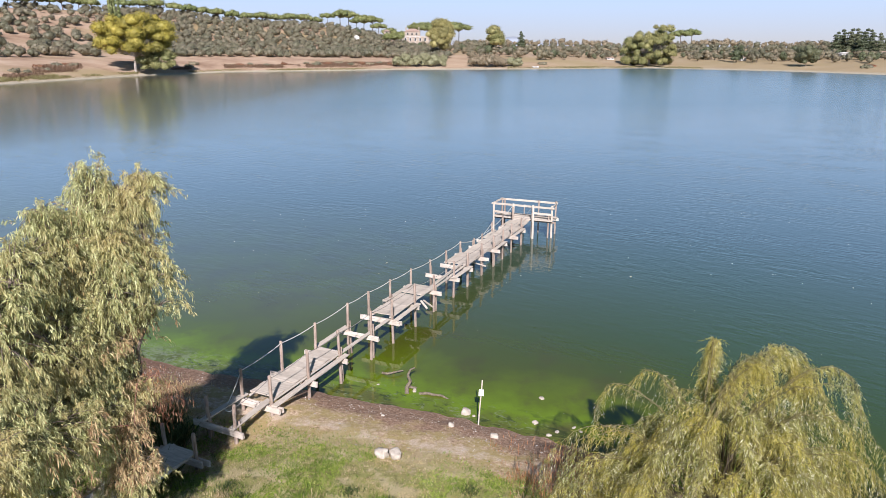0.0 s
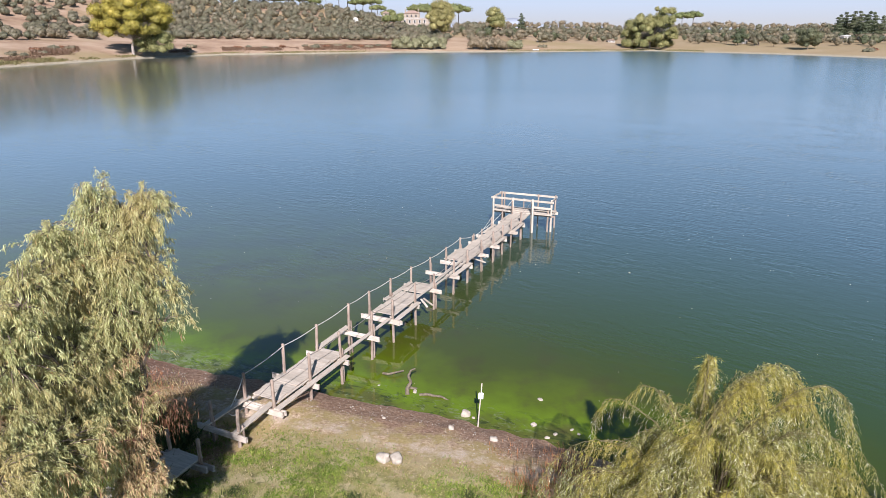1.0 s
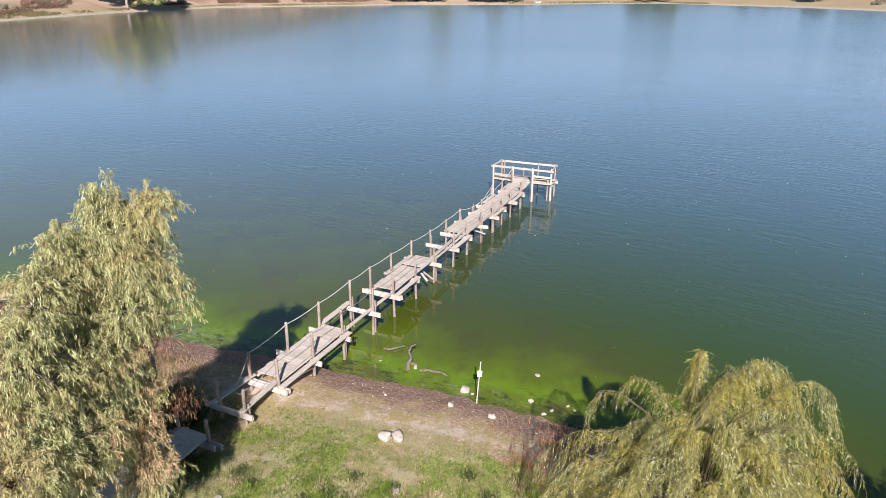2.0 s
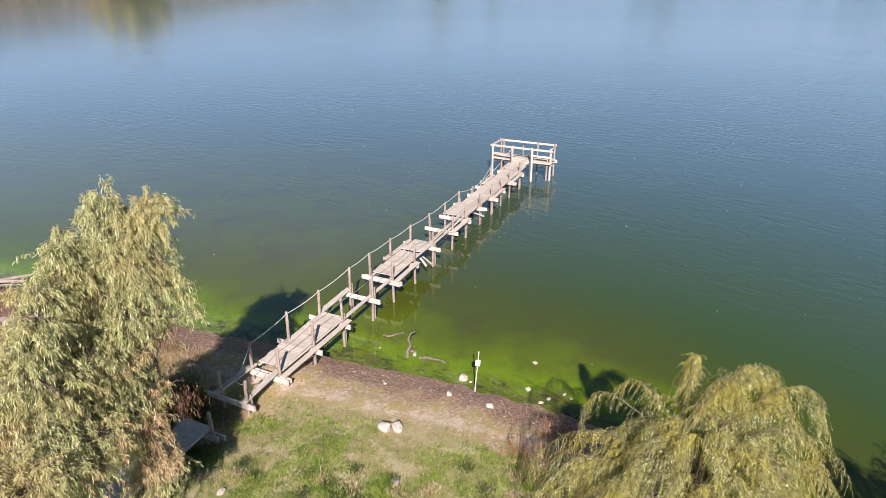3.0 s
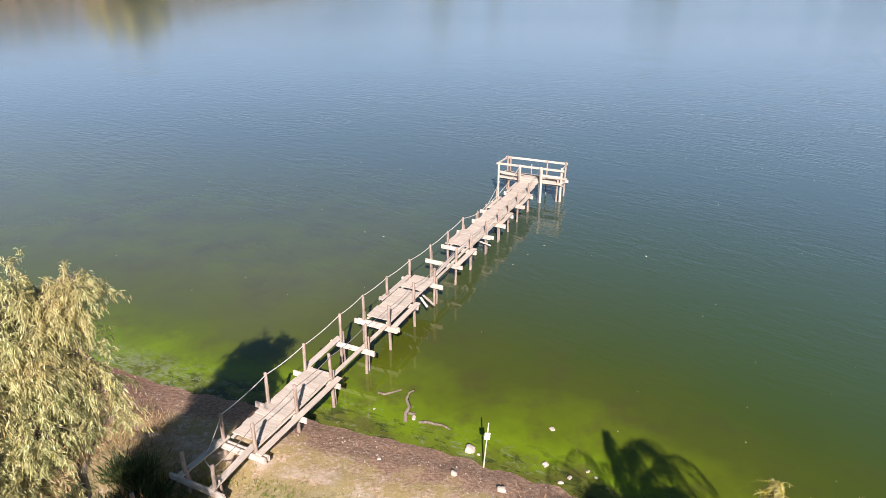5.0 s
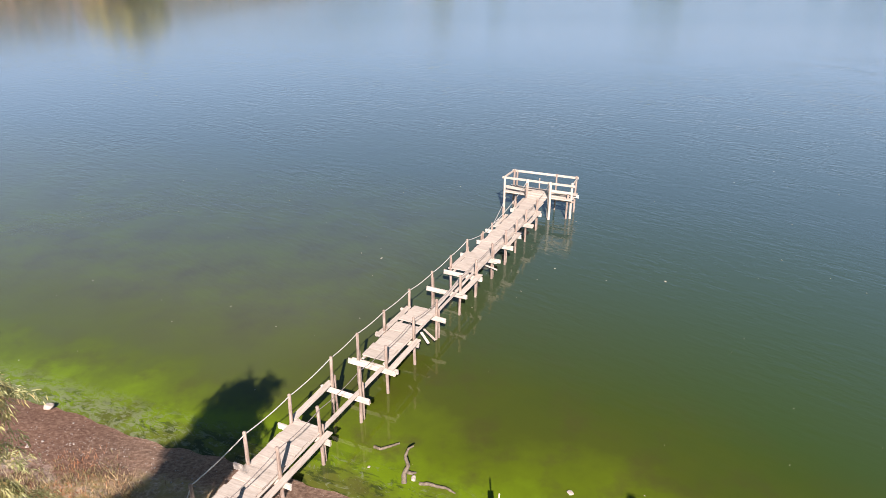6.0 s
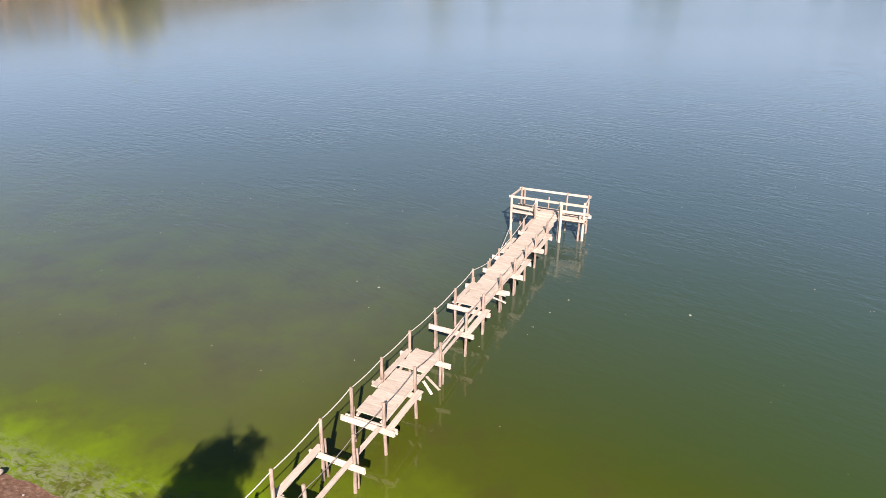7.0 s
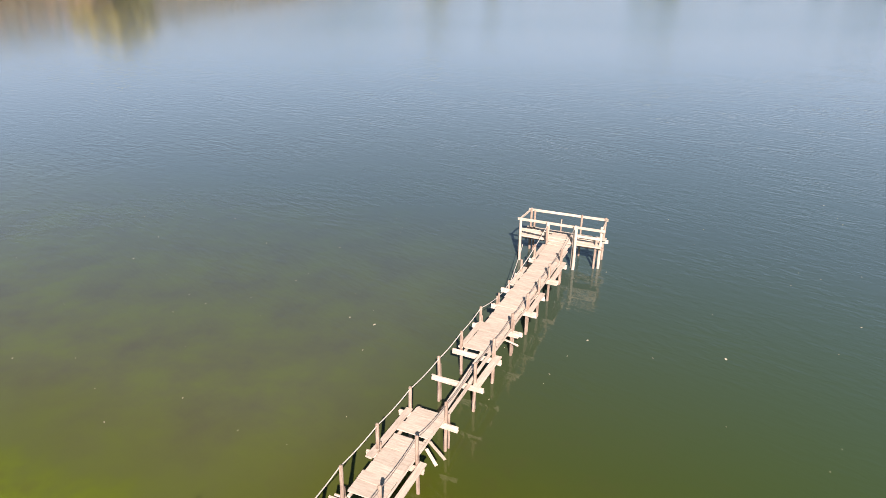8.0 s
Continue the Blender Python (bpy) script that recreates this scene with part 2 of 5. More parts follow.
def ground_material():
    k = Mat("bank_soil")
    co = k.coords((1, 1, 1), (0, 0, 0), "World")
    g = k.node("ShaderNodeNewGeometry")
    xyz = k.node("ShaderNodeSeparateXYZ")
    k.link(g.outputs["Position"], xyz.inputs[0])
    fine = k.noise(co, 9.0, 6, 0.65)
    mid = k.noise(co, 1.1, 5, 0.6)
    big = k.noise(co, 0.25, 4, 0.55)
    grit = k.noise(co, 38.0, 3, 0.7)
    mud = k.ramp(fine, [(0.30, (0.16, 0.094, 0.060)), (0.52, (0.31, 0.200, 0.132)), (0.75, (0.50, 0.365, 0.255))])
    soil = k.ramp(fine, [(0.32, (0.25, 0.165, 0.095)), (0.52, (0.48, 0.355, 0.225)), (0.72, (0.74, 0.61, 0.46))])
    soil = k.mix(k.ramp(k.noise(co, 2.2, 5, 0.65), [(0.40, (0, 0, 0)), (0.56, (0.8, 0.8, 0.8))]), soil, (0.36, 0.285, 0.11))
    # a trodden line along the shore, and bare places in the grass
    line = k.math("ABSOLUTE", k.math("SUBTRACT", k.math("ADD", xyz.outputs["Y"], k.math("MULTIPLY", xyz.outputs["X"], 0.36)), 16.5))
    line = k.math("ADD", line, k.math("MULTIPLY", k.math("SUBTRACT", k.noise(co, 1.3, 6, 0.7), 0.45), 3.2))
    trodden = k.ramp(line, [(0.0, (0.75, 0.75, 0.75)), (0.5, (0, 0, 0))])
    dust = k.ramp(grit, [(0.3, (0.42, 0.32, 0.235)), (0.6, (0.68, 0.56, 0.45)), (0.75, (0.80, 0.70, 0.60))])
    turf = k.ramp(mid, [(0.40, (0.15, 0.19, 0.03)), (0.50, (0.30, 0.28, 0.09)), (0.60, (0.56, 0.45, 0.29))])
    turf = k.mix(0.5, turf, k.ramp(grit, [(0.3, (0.11, 0.13, 0.03)), (0.7, (0.48, 0.41, 0.20))]))
    turf = k.mix(k.ramp(k.noise(co, 4.5, 5, 0.7), [(0.52, (0, 0, 0)), (0.68, (0.8, 0.8, 0.8))]), turf, (0.07, 0.075, 0.02))
    level = k.math("ADD", xyz.outputs["Z"], k.math("MULTIPLY", k.math("SUBTRACT", mid, 0.5), 0.5))
    muddy = k.math("MULTIPLY", k.math("SUBTRACT", -8.5, xyz.outputs["X"]), 0.4, True)
    level = k.math("SUBTRACT", level, k.math("MULTIPLY", muddy, 0.40))
    mud = k.mix(k.math("MULTIPLY", muddy, 0.85), mud, k.ramp(fine, [(0.30, (0.12, 0.062, 0.039)), (0.52, (0.215, 0.120, 0.078)), (0.72, (0.36, 0.235, 0.16))]))
    col = k.mix(k.ramp(level, [(0.38, (0, 0, 0)), (0.52, (1, 1, 1))]), mud, soil)
    col = k.mix(k.ramp(level, [(0.68, (0, 0, 0)), (0.92, (1, 1, 1))]), col, turf)
    col = k.mix(trodden, col, dust)
    # dry autumn fields across the lake
    field = k.ramp(k.noise(co, 0.05, 6, 0.65), [(0.3, (0.24, 0.155, 0.10)), (0.5, (0.40, 0.285, 0.195)), (0.7, (0.48, 0.37, 0.265))])
    field = k.mix(k.ramp(k.noise(co, 0.012, 4), [(0.52, (0, 0, 0)), (0.62, (0.7, 0.7, 0.7))]), field, (0.31, 0.25, 0.12))
    east = k.math("MULTIPLY", k.math("ADD", xyz.outputs["X"], 30.0), 1 / 200.0, True)
    field = k.mix(k.math("MULTIPLY", east, 0.75), field, (0.32, 0.255, 0.14))
    beach = k.ramp(k.noise(co, 0.4, 4), [(0.3, (0.30, 0.26, 0.18)), (0.7, (0.46, 0.41, 0.31))])
    field = k.mix(k.ramp(k.math("MULTIPLY", xyz.outputs["Z"], 0.5), [(0.2, (1, 1, 1)), (0.5, (0, 0, 0))]), field, beach)
    far = k.math("MULTIPLY", k.math("SUBTRACT", xyz.outputs["Y"], 60.0), 0.02, True)
    col = k.mix(far, col, field)
    nrm = k.bump(fine, 0.5, 0.05)
    nrm = k.bump(grit, 0.35, 0.02, nrm)
    return k.finish(col, 0.92, nrm, 0.2)


GROUND = ground_material()


def water_material():
    """Turbid lake water: a body of suspended silt and algae under a rippled surface. Farther out its colour imitates
    reflected sky.
    """
    k = Mat("lake_water")
    co = k.coords((1, 1, 1), (0, 0, 0), "World")
    shore = k.node("ShaderNodeAttribute", attribute_name="shore")
    d = shore.outputs["Fac"]
    wob = k.noise(co, 0.35, 5, 0.6)
    wob2 = k.noise(co, 1.6, 5, 0.65)
    e = k.math("ADD", d, k.math("MULTIPLY", k.math("SUBTRACT", wob, 0.5), 4.0))
    e = k.math("ADD", e, k.math("MULTIPLY", k.math("SUBTRACT", wob2, 0.5), 1.2))
    g = k.node("ShaderNodeNewGeometry")
    xyz = k.node("ShaderNodeSeparateXYZ")
    k.link(g.outputs["Position"], xyz.inputs[0])
    # the bed falls away more slowly on the west side of the pier
    beside = k.math("ADD", k.math("SUBTRACT", xyz.outputs["X"], k.math("MULTIPLY", xyz.outputs["Y"], 0.47)), 14.5)
    shelf = k.math("SUBTRACT", 1.0, k.math("MULTIPLY", k.math("MULTIPLY", beside, -1 / 7.0, True), 0.12))
    body = k.ramp(k.math("MULTIPLY", k.math("MULTIPLY", e, shelf), 1 / 30.0), [(0.0, (0.10, 0.115, 0.018)), (0.03, (0.130, 0.205, 0.005)), (0.075, (0.092, 0.132, 0.005)), (0.14, (0.060, 0.076, 0.007)), (0.30, (0.046, 0.062, 0.008)), (0.6, (0.038, 0.058, 0.008)), (1.0, (0.032, 0.056, 0.014))])
    silt = k.ramp(k.noise(co, 0.6, 5, 0.65), [(0.5, (0, 0, 0)), (0.66, (0.6, 0.6, 0.6))])
    near = k.ramp(k.math("MULTIPLY", d, 1 / 14.0), [(0.0, (1, 1, 1)), (1.0, (0, 0, 0))])
    body = k.mix(k.math("MULTIPLY", silt, near), body, (0.060, 0.048, 0.017))
    mats = k.noise(k.coords((0.8, 1.7, 1), (0, 0, radians(25)), "World"), 1.5, 5, 0.65, 0.4)
    edge = k.ramp(k.math("MULTIPLY", k.math("MULTIPLY", d, k.math("POWER", shelf, 0.5)), 1 / 1.8), [(0.30, (1, 1, 1)), (0.9, (0, 0, 0))])
    sparse = k.math("SUBTRACT", mats, k.math("MULTIPLY", k.math("ADD", k.math("MULTIPLY", beside, 1 / 3.0, True), k.math("MULTIPLY", beside, -1 / 9.0, True)), 0.085))
    body = k.mix(k.math("MULTIPLY", k.ramp(sparse, [(0.46, (0, 0, 0)), (0.54, (0.85, 0.85, 0.85))]), edge), body, (0.034, 0.048, 0.010))
    scum = k.noise(k.coords((0.9, 1.6, 1), (0, 0, radians(30)), "World"), 2.4, 6, 0.72, 1.4)
    thick = k.math("ADD", scum, k.math("MULTIPLY", k.math("MULTIPLY", beside, -1 / 9.0, True), 0.12))
    body = k.mix(k.math("MULTIPLY", k.ramp(thick, [(0.56, (0, 0, 0)), (0.66, (0.75, 0.75, 0.75))]), edge), body, (0.20, 0.225, 0.12))
    rot = (0, 0, radians(36))
    w1 = k.noise(k.coords((0.85, 2.0, 1), rot, "World"), 1.0, 1, 0.5, 0.3)
    w2 = k.noise(k.coords((1.8, 4.6, 1), (0, 0, radians(42)), "World"), 1.0, 2, 0.5, 0.3)
    gust = k.ramp(k.noise(k.coords((0.5, 1.0, 1), rot, "World"), 0.24, 5, 0.65), [(0.38, (0.32, 0.32, 0.32)), (0.62, (1, 1, 1))])
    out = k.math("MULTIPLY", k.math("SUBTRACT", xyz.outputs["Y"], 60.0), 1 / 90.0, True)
    gust = k.mix(out, gust, (0.5, 0.5, 0.5))
    calm = k.ramp(k.math("MULTIPLY", d, 1 / 45.0), [(0.05, (0.06, 0.06, 0.06)), (0.35, (0.46, 0.46, 0.46)), (1.0, (0.66, 0.66, 0.66))])
    # the far west corner lies in the lee of the slope
    lee = k.math("MULTIPLY", k.math("MULTIPLY", k.math("ADD", xyz.outputs["X"], 22.0), -1 / 26.0, True), out)
    amp = k.math("MULTIPLY", k.math("MULTIPLY", gust, calm), k.math("SUBTRACT", 1.0, k.math("MULTIPLY", lee, 0.7)))
    h = k.math("ADD", k.math("MULTIPLY", w1, 0.55), k.math("MULTIPLY", w2, 0.45))
    h = k.math("MULTIPLY", k.math("SUBTRACT", h, 0.5), amp)
    nrm = k.bump(h, 1.0, 0.072)
    k.p.inputs["IOR"].default_value = 1.42
    deep = k.ramp(k.math("MULTIPLY", e, 1 / 12.0), [(0.24, (0, 0, 0)), (0.70, (1, 1, 1))])
    east = k.math("MULTIPLY", k.math("MULTIPLY", beside, 1 / 14.0, True), deep)
    west = k.math("MULTIPLY", k.math("MULTIPLY", beside, -1 / 6.0, True), deep)
    body = k.mix(k.math("MULTIPLY", east, 0.85), body, (0.033, 0.064, 0.009))
    fringe = k.math("MULTIPLY", k.math("MULTIPLY", beside, -1 / 5.0, True), k.ramp(k.math("MULTIPLY", e, 1 / 10.0), [(0.14, (0, 0, 0)), (0.42, (0.75, 0.75, 0.75))]))
    body = k.mix(fringe, body, (0.074, 0.094, 0.022))
    # mottled olive silt, its colour lifted and blued for reflected sky
    olive = k.ramp(k.noise(co, 0.45, 5, 0.65), [(0.36, (0.083, 0.104, 0.034)), (0.50, (0.078, 0.090, 0.040)), (0.70, (0.068, 0.070, 0.044))])
    body = k.mix(k.math("MULTIPLY", west, 0.9), body, olive)
    # farther out the body is tinted grey-blue in place of stronger sky reflection
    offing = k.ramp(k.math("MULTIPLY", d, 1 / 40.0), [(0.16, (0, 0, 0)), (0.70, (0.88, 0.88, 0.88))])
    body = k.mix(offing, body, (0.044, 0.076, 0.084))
    # far body colour imitates reflections: pale sky, and the brown slope on the left
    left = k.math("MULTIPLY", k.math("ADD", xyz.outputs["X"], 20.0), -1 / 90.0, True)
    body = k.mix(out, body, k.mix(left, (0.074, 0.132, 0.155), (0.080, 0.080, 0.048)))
    gloss = k.math("ADD", 0.035, k.math("MULTIPLY", out, k.math("SUBTRACT", 0.17, k.math("MULTIPLY", lee, 0.08))))
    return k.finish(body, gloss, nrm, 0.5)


WATER = water_material()


# ---------------------------------------------------------------- mesh helpers
def empty_thing(name, at=(0, 0, 0)):
    ob = new(name)
    ob.location = at
    ob.empty_display_size = 0.3
    return ob


def mesh_object(name, verts, faces, material, parent=None, label="", smooth=False):
    me = bpy.data.meshes.new(name)
    me.from_pydata([tuple(v) for v in verts] if not isinstance(verts, np.ndarray) else verts.tolist(), [], faces if not isinstance(faces, np.ndarray) else faces.tolist())
    me.materials.append(material)
    if smooth:
        me.polygons.foreach_set("use_smooth", [True] * len(me.polygons))
    ob = new(name, me)
    if parent is not None:
        ob.parent = parent
    if label:
        tagged(ob, label)
    return ob


def part(name, bm, material, parent=None, label="", smooth=False):
    me = bpy.data.meshes.new(name)
    bm.to_mesh(me)
    bm.free()
    me.materials.append(material)
    if smooth:
        me.polygons.foreach_set("use_smooth", [True] * len(me.polygons))
    ob = new(name, me)
    if parent is not None:
        ob.parent = parent
    if label:
        tagged(ob, label)
    return ob


def board(name, a, b, width, thick, material, parent, rng, label="", up=(0, 0, 1), rough=0.006, worn=0.16):
    """A sawn board from a to b, its own object with x along the grain, edges worn and ends uneven."""
    a, b = Vector(a), Vector(b)
    x = (b - a)
    length = x.length
    x.normalize()
    z = Vector(up)
    y = z.cross(x).normalized()
    z = x.cross(y).normalized()
    c = min(width, thick) * worn
    prof = [(-width / 2 + c, -thick / 2), (width / 2 - c, -thick / 2), (width / 2, -thick / 2 + c), (width / 2, thick / 2 - c),
            (width / 2 - c, thick / 2), (-width / 2 + c, thick / 2), (-width / 2, thick / 2 - c), (-width / 2, -thick / 2 + c)]
    rings = 4 if length > 0.7 else 2
    verts, faces = [], []
    bow = rng.uniform(-1, 1) * 0.006 * length
    for i in range(rings):
        f = i / (rings - 1)
        dz = bow * math.sin(math.pi * f)
        for (py, pz) in prof:
            end = (rng.uniform(-0.012, 0.012) if i in (0, rings - 1) else 0)
            verts.append((f * length - length / 2 + end, py + rng.uniform(-rough, rough), pz + dz + rng.uniform(-rough, rough) * 0.6))
    n = len(prof)
    for i in range(rings - 1):
        for j in range(n):
            faces.append((i * n + j, i * n + (j + 1) % n, (i + 1) * n + (j + 1) % n, (i + 1) * n + j))
    faces.append(tuple(range(n))[::-1])
    faces.append(tuple((rings - 1) * n + j for j in range(n)))
    ob = mesh_object(name, verts, [f for f in faces], material, parent, label)
    m = Matrix((x, y, z)).transposed().to_4x4()
    m.translation = (a + b) / 2
    ob.matrix_basis = m
    return ob


def pole(name, a, b, r0, r1, material, parent, rng, label="", sides=9, rings=6, wob=0.012, cap=0.4):
    """A rough round pole from a (foot) to b (top), x along it, with a worn rounded top."""
    a, b = Vector(a), Vector(b)
    x = (b - a)
    length = x.length
    x.normalize()
    y = Vector((0, 0, 1)).cross(x)
    y = y.normalized() if y.length > 0.02 else Vector((0, 1, 0))
    z = x.cross(y).normalized()
    y = z.cross(x)
    verts, faces = [], []
    px, py = 0.0, 0.0
    stops = [i / (rings - 1) for i in range(rings)]
    for i, f in enumerate(stops):
        r = r0 + (r1 - r0) * f
        px += rng.uniform(-wob, wob)
        py += rng.uniform(-wob, wob)
        for j in range(sides):
            t = 2 * math.pi * j / sides
            rr = r * (1 + rng.uniform(-0.07, 0.07))
            verts.append((f * length, px + rr * math.cos(t), py + rr * math.sin(t)))
    for j in range(sides):
        t = 2 * math.pi * j / sides
        verts.append((length + r1 * cap, px + r1 * 0.55 * math.cos(t), py + r1 * 0.55 * math.sin(t)))
    for i in range(rings):
        for j in range(sides):
            faces.append((i * sides + j, i * sides + (j + 1) % sides, (i + 1) * sides + (j + 1) % sides, (i + 1) * sides + j))
    faces.append(tuple(range(sides))[::-1])
    faces.append(tuple(rings * sides + j for j in range(sides)))
    ob = mesh_object(name, verts, faces, material, parent, label, True)
    m = Matrix((x, y, z)).transposed().to_4x4()
    m.translation = a
    ob.matrix_basis = m
    return ob


def tube_arrays(points, radii, sides=6):
    """Vertices and faces of a tube along points."""
    pts = np.asarray(points, float)
    n = len(pts)
    tan = np.gradient(pts, axis=0)
    tan /= np.linalg.norm(tan, axis=1)[:, None] + 1e-9
    ref = np.array([0.31, 0.17, 0.93]) if abs(tan[0][2]) < 0.8 else np.array([0.93, 0.2, 0.3])
    y = np.cross(tan, ref)
    y /= np.linalg.norm(y, axis=1)[:, None] + 1e-9
    z = np.cross(tan, y)
    ang = np.arange(sides) * 2 * math.pi / sides
    v = pts[:, None, :] + np.asarray(radii)[:, None, None] * (np.cos(ang)[None, :, None] * y[:, None, :] + np.sin(ang)[None, :, None] * z[:, None, :])
    v = v.reshape(-1, 3)
    f = []
    for i in range(n - 1):
        for j in range(sides):
            f.append((i * sides + j, i * sides + (j + 1) % sides, (i + 1) * sides + (j + 1) % sides, (i + 1) * sides + j))
    return v, f


class Tubes:
    """Collects many tubes in one mesh."""

    def __init__(self):
        self.v, self.f, self.n = [], [], 0

    def add(self, points, radii, sides=6):
        v, f = tube_arrays(points, radii, sides)
        self.v.append(v)
        self.f.extend([tuple(i + self.n for i in q) for q in f])
        self.n += len(v)

    def build(self, name, material, parent=None, label=""):
        return mesh_object(name, np.concatenate(self.v), self.f, material, parent, label, True)


def leaves(name, base, way, length, width, material, rng, parent=None, label="", bend=0.0):
    """Many slim leaves in one mesh: each a lance from base along way; with bend it curls over and hangs."""
    base, way = np.asarray(base, float), np.asarray(way, float)
    n = len(base)
    way = way / (np.linalg.norm(way, axis=1)[:, None] + 1e-9)
    side = np.cross(way, rng.normal(size=(n, 3)))
    side /= np.linalg.norm(side, axis=1)[:, None] + 1e-9
    length, width = np.broadcast_to(length, n)[:, None], np.broadcast_to(width, n)[:, None]
    if bend:
        curl = np.array([0, 0, -1.0]) * bend + np.cross(way, side) * rng.uniform(-0.35, 0.35, (n, 1))
        mid = base + way * length * 0.5 + curl * length * 0.10
        tip = base + way * length * 0.88 + curl * length * 0.42
        ring = [base, mid + side * width / 2, mid - side * width / 2, tip]
        idx = np.array([0, 1, 2, 1, 3, 2])
        starts, verts_per, loops_per = np.array([0, 3]), 4, 6
    else:
        mid = base + way * length * 0.45
        ring = [base, mid + side * width / 2, base + way * length, mid - side * width / 2]
        idx = np.array([0, 1, 2, 3])
        starts, verts_per, loops_per = np.array([0]), 4, 4
    v = np.stack(ring, axis=1).reshape(-1, 3)
    me = bpy.data.meshes.new(name)
    me.vertices.add(len(v))
    me.vertices.foreach_set("co", v.ravel())
    me.loops.add(n * loops_per)
    me.loops.foreach_set("vertex_index", (np.arange(n)[:, None] * verts_per + idx).ravel().astype(np.int32))
    me.polygons.add(n * len(starts))
    me.polygons.foreach_set("loop_start", (np.arange(n)[:, None] * loops_per + starts).ravel().astype(np.int32))
    me.update(calc_edges=True)
    me.materials.append(material)
    ob = new(name, me)
    if parent is not None:
        ob.parent = parent
    if label:
        tagged(ob, label)
    return ob


# ---------------------------------------------------------------- terrain
SHORE = np.array([(-3.7, 21.0), (-0.6, 19.7), (1.1, 19.0), (3.3, 18.1), (5.2, 16.8), (7.0, 14.6), (9.0, 11.0), (12, 4), (20, -6), (60, -10), (130, 60), (190, 190),
                  (208, 328), (189, 379), (133, 450), (57, 424), (-28, 412), (-115, 370), (-139, 318), (-152, 236), (-180, 190), (-160, 120), (-95, 62), (-45, 38),
                  (-26, 29.2), (-18, 26.0), (-14.2, 24.6), (-11.4, 23.6), (-8.4, 22.45)])


def shore_distance(p):
    """Signed distance to the lake's edge: positive on land."""
    a, b = SHORE, np.roll(SHORE, -1, axis=0)
    best = np.full(len(p), 1e9)
    inside = np.zeros(len(p), bool)
    for (ax, ay), (bx, by) in zip(a, b):
        ex, ey = bx - ax, by - ay
        t = np.clip(((p[:, 0] - ax) * ex + (p[:, 1] - ay) * ey) / (ex * ex + ey * ey), 0, 1)
        best = np.minimum(best, np.hypot(p[:, 0] - ax - t * ex, p[:, 1] - ay - t * ey))
        cross = ((ay > p[:, 1]) != (by > p[:, 1])) & (p[:, 0] < ex * (p[:, 1] - ay) / (ey + 1e-12) + ax)
        inside ^= cross
    return np.where(inside, -best, best)


def wave_noise(p, s, seed):
    r = np.random.RandomState(seed)
    out = np.zeros(len(p))
    for _ in range(6):
        k = r.normal(size=2)
        k *= s * r.uniform(0.6, 1.6) / np.linalg.norm(k)
        out += np.sin(p @ k + r.uniform(0, 6.28))
    return out / 6


def height(p):
    p = np.asarray(p, float).reshape(-1, 2)
    d = shore_distance(p) + (0.35 * wave_noise(p, 1.1, 3) + 0.16 * wave_noise(p, 3.6, 4) + 0.06 * wave_noise(p, 9.0, 5)) * np.clip(1 - np.hypot(p[:, 0], p[:, 1] - 18) / 60, 0, 1)
    r = np.hypot(p[:, 0], p[:, 1])
    th = np.degrees(np.arctan2(p[:, 0], p[:, 1]))
    land = np.maximum(d, 0)
    near = 0.9 * (1 - np.exp(-land / 3.2)) + 0.05 * np.minimum(land, 40) + 0.05 * wave_noise(p, 1.3, 7) * np.clip(land / 2, 0, 1)
    bank = np.interp(th, [-34, -15, 0, 15, 34], [9.5, 9.0, 7.0, 5.0, 4.5]) * (1 - np.exp(-land / 32))
    rise = np.interp(th, [-60, -34, -22, -15.6, -9, -4.5, -1, 8, 34, 60], [28, 30, 30, 22.5, 22.5, 13, 8, 9, 8, 8])
    far = bank + rise * (lambda q: q * q * (3 - 2 * q))(np.clip((land - 40) / 190, 0, 1)) + 1.2 * wave_noise(p, 0.03, 9) * np.clip(land / 60, 0, 1)
    # a hollow where the pier leaves the bank
    a, b = (p[:, 0] + 4.10) * 0.426 + (p[:, 1] - 22.07) * 0.905, -(p[:, 0] + 4.10) * 0.905 + (p[:, 1] - 22.07) * 0.426
    near = near - 0.50 * np.clip((-3.2 - a) / 2.5, 0, 1) * np.exp(-((b - 0.3) / 1.8) ** 2) * np.clip((land - 0.6) / 1.5, 0, 1)
    w = np.clip((p[:, 1] - 60) / 90, 0, 1)
    z = near * (1 - w) + far * w
    return np.where(d > 0, z, np.maximum(0.14 * d, -4.0))


def build_ground():
    na = 250
    radii = [0.0]
    step = 0.16
    while radii[-1] < 4600:
        radii.append(radii[-1] + step)
        step = max(0.16, radii[-1] * 0.026)
    radii = np.array(radii[1:])
    ang = np.arange(na) * 2 * math.pi / na
    xy = np.stack([np.outer(radii, np.cos(ang)) - 1.0, np.outer(radii, np.sin(ang)) + 15.0], axis=-1).reshape(-1, 2)
    z = height(xy)
    v = np.concatenate([np.column_stack([xy, z]), [[-1.0, 15.0, height([(-1.0, 15.0)])[0]]]])
    i, j = np.meshgrid(np.arange(len(radii) - 1), np.arange(na), indexing="ij")
    j2 = (j + 1) % na
    f = np.stack([i * na + j, (i + 1) * na + j, (i + 1) * na + j2, i * na + j2], axis=-1).reshape(-1, 4).tolist()
    f += [(len(v) - 1, q, (q + 1) % na) for q in range(na)]
    ob = mesh_object("ground", v, f, GROUND, None, "", True)
    tagged(ob, "muddy and grassy lake bank with dry fields beyond", "ground", kind="structure")


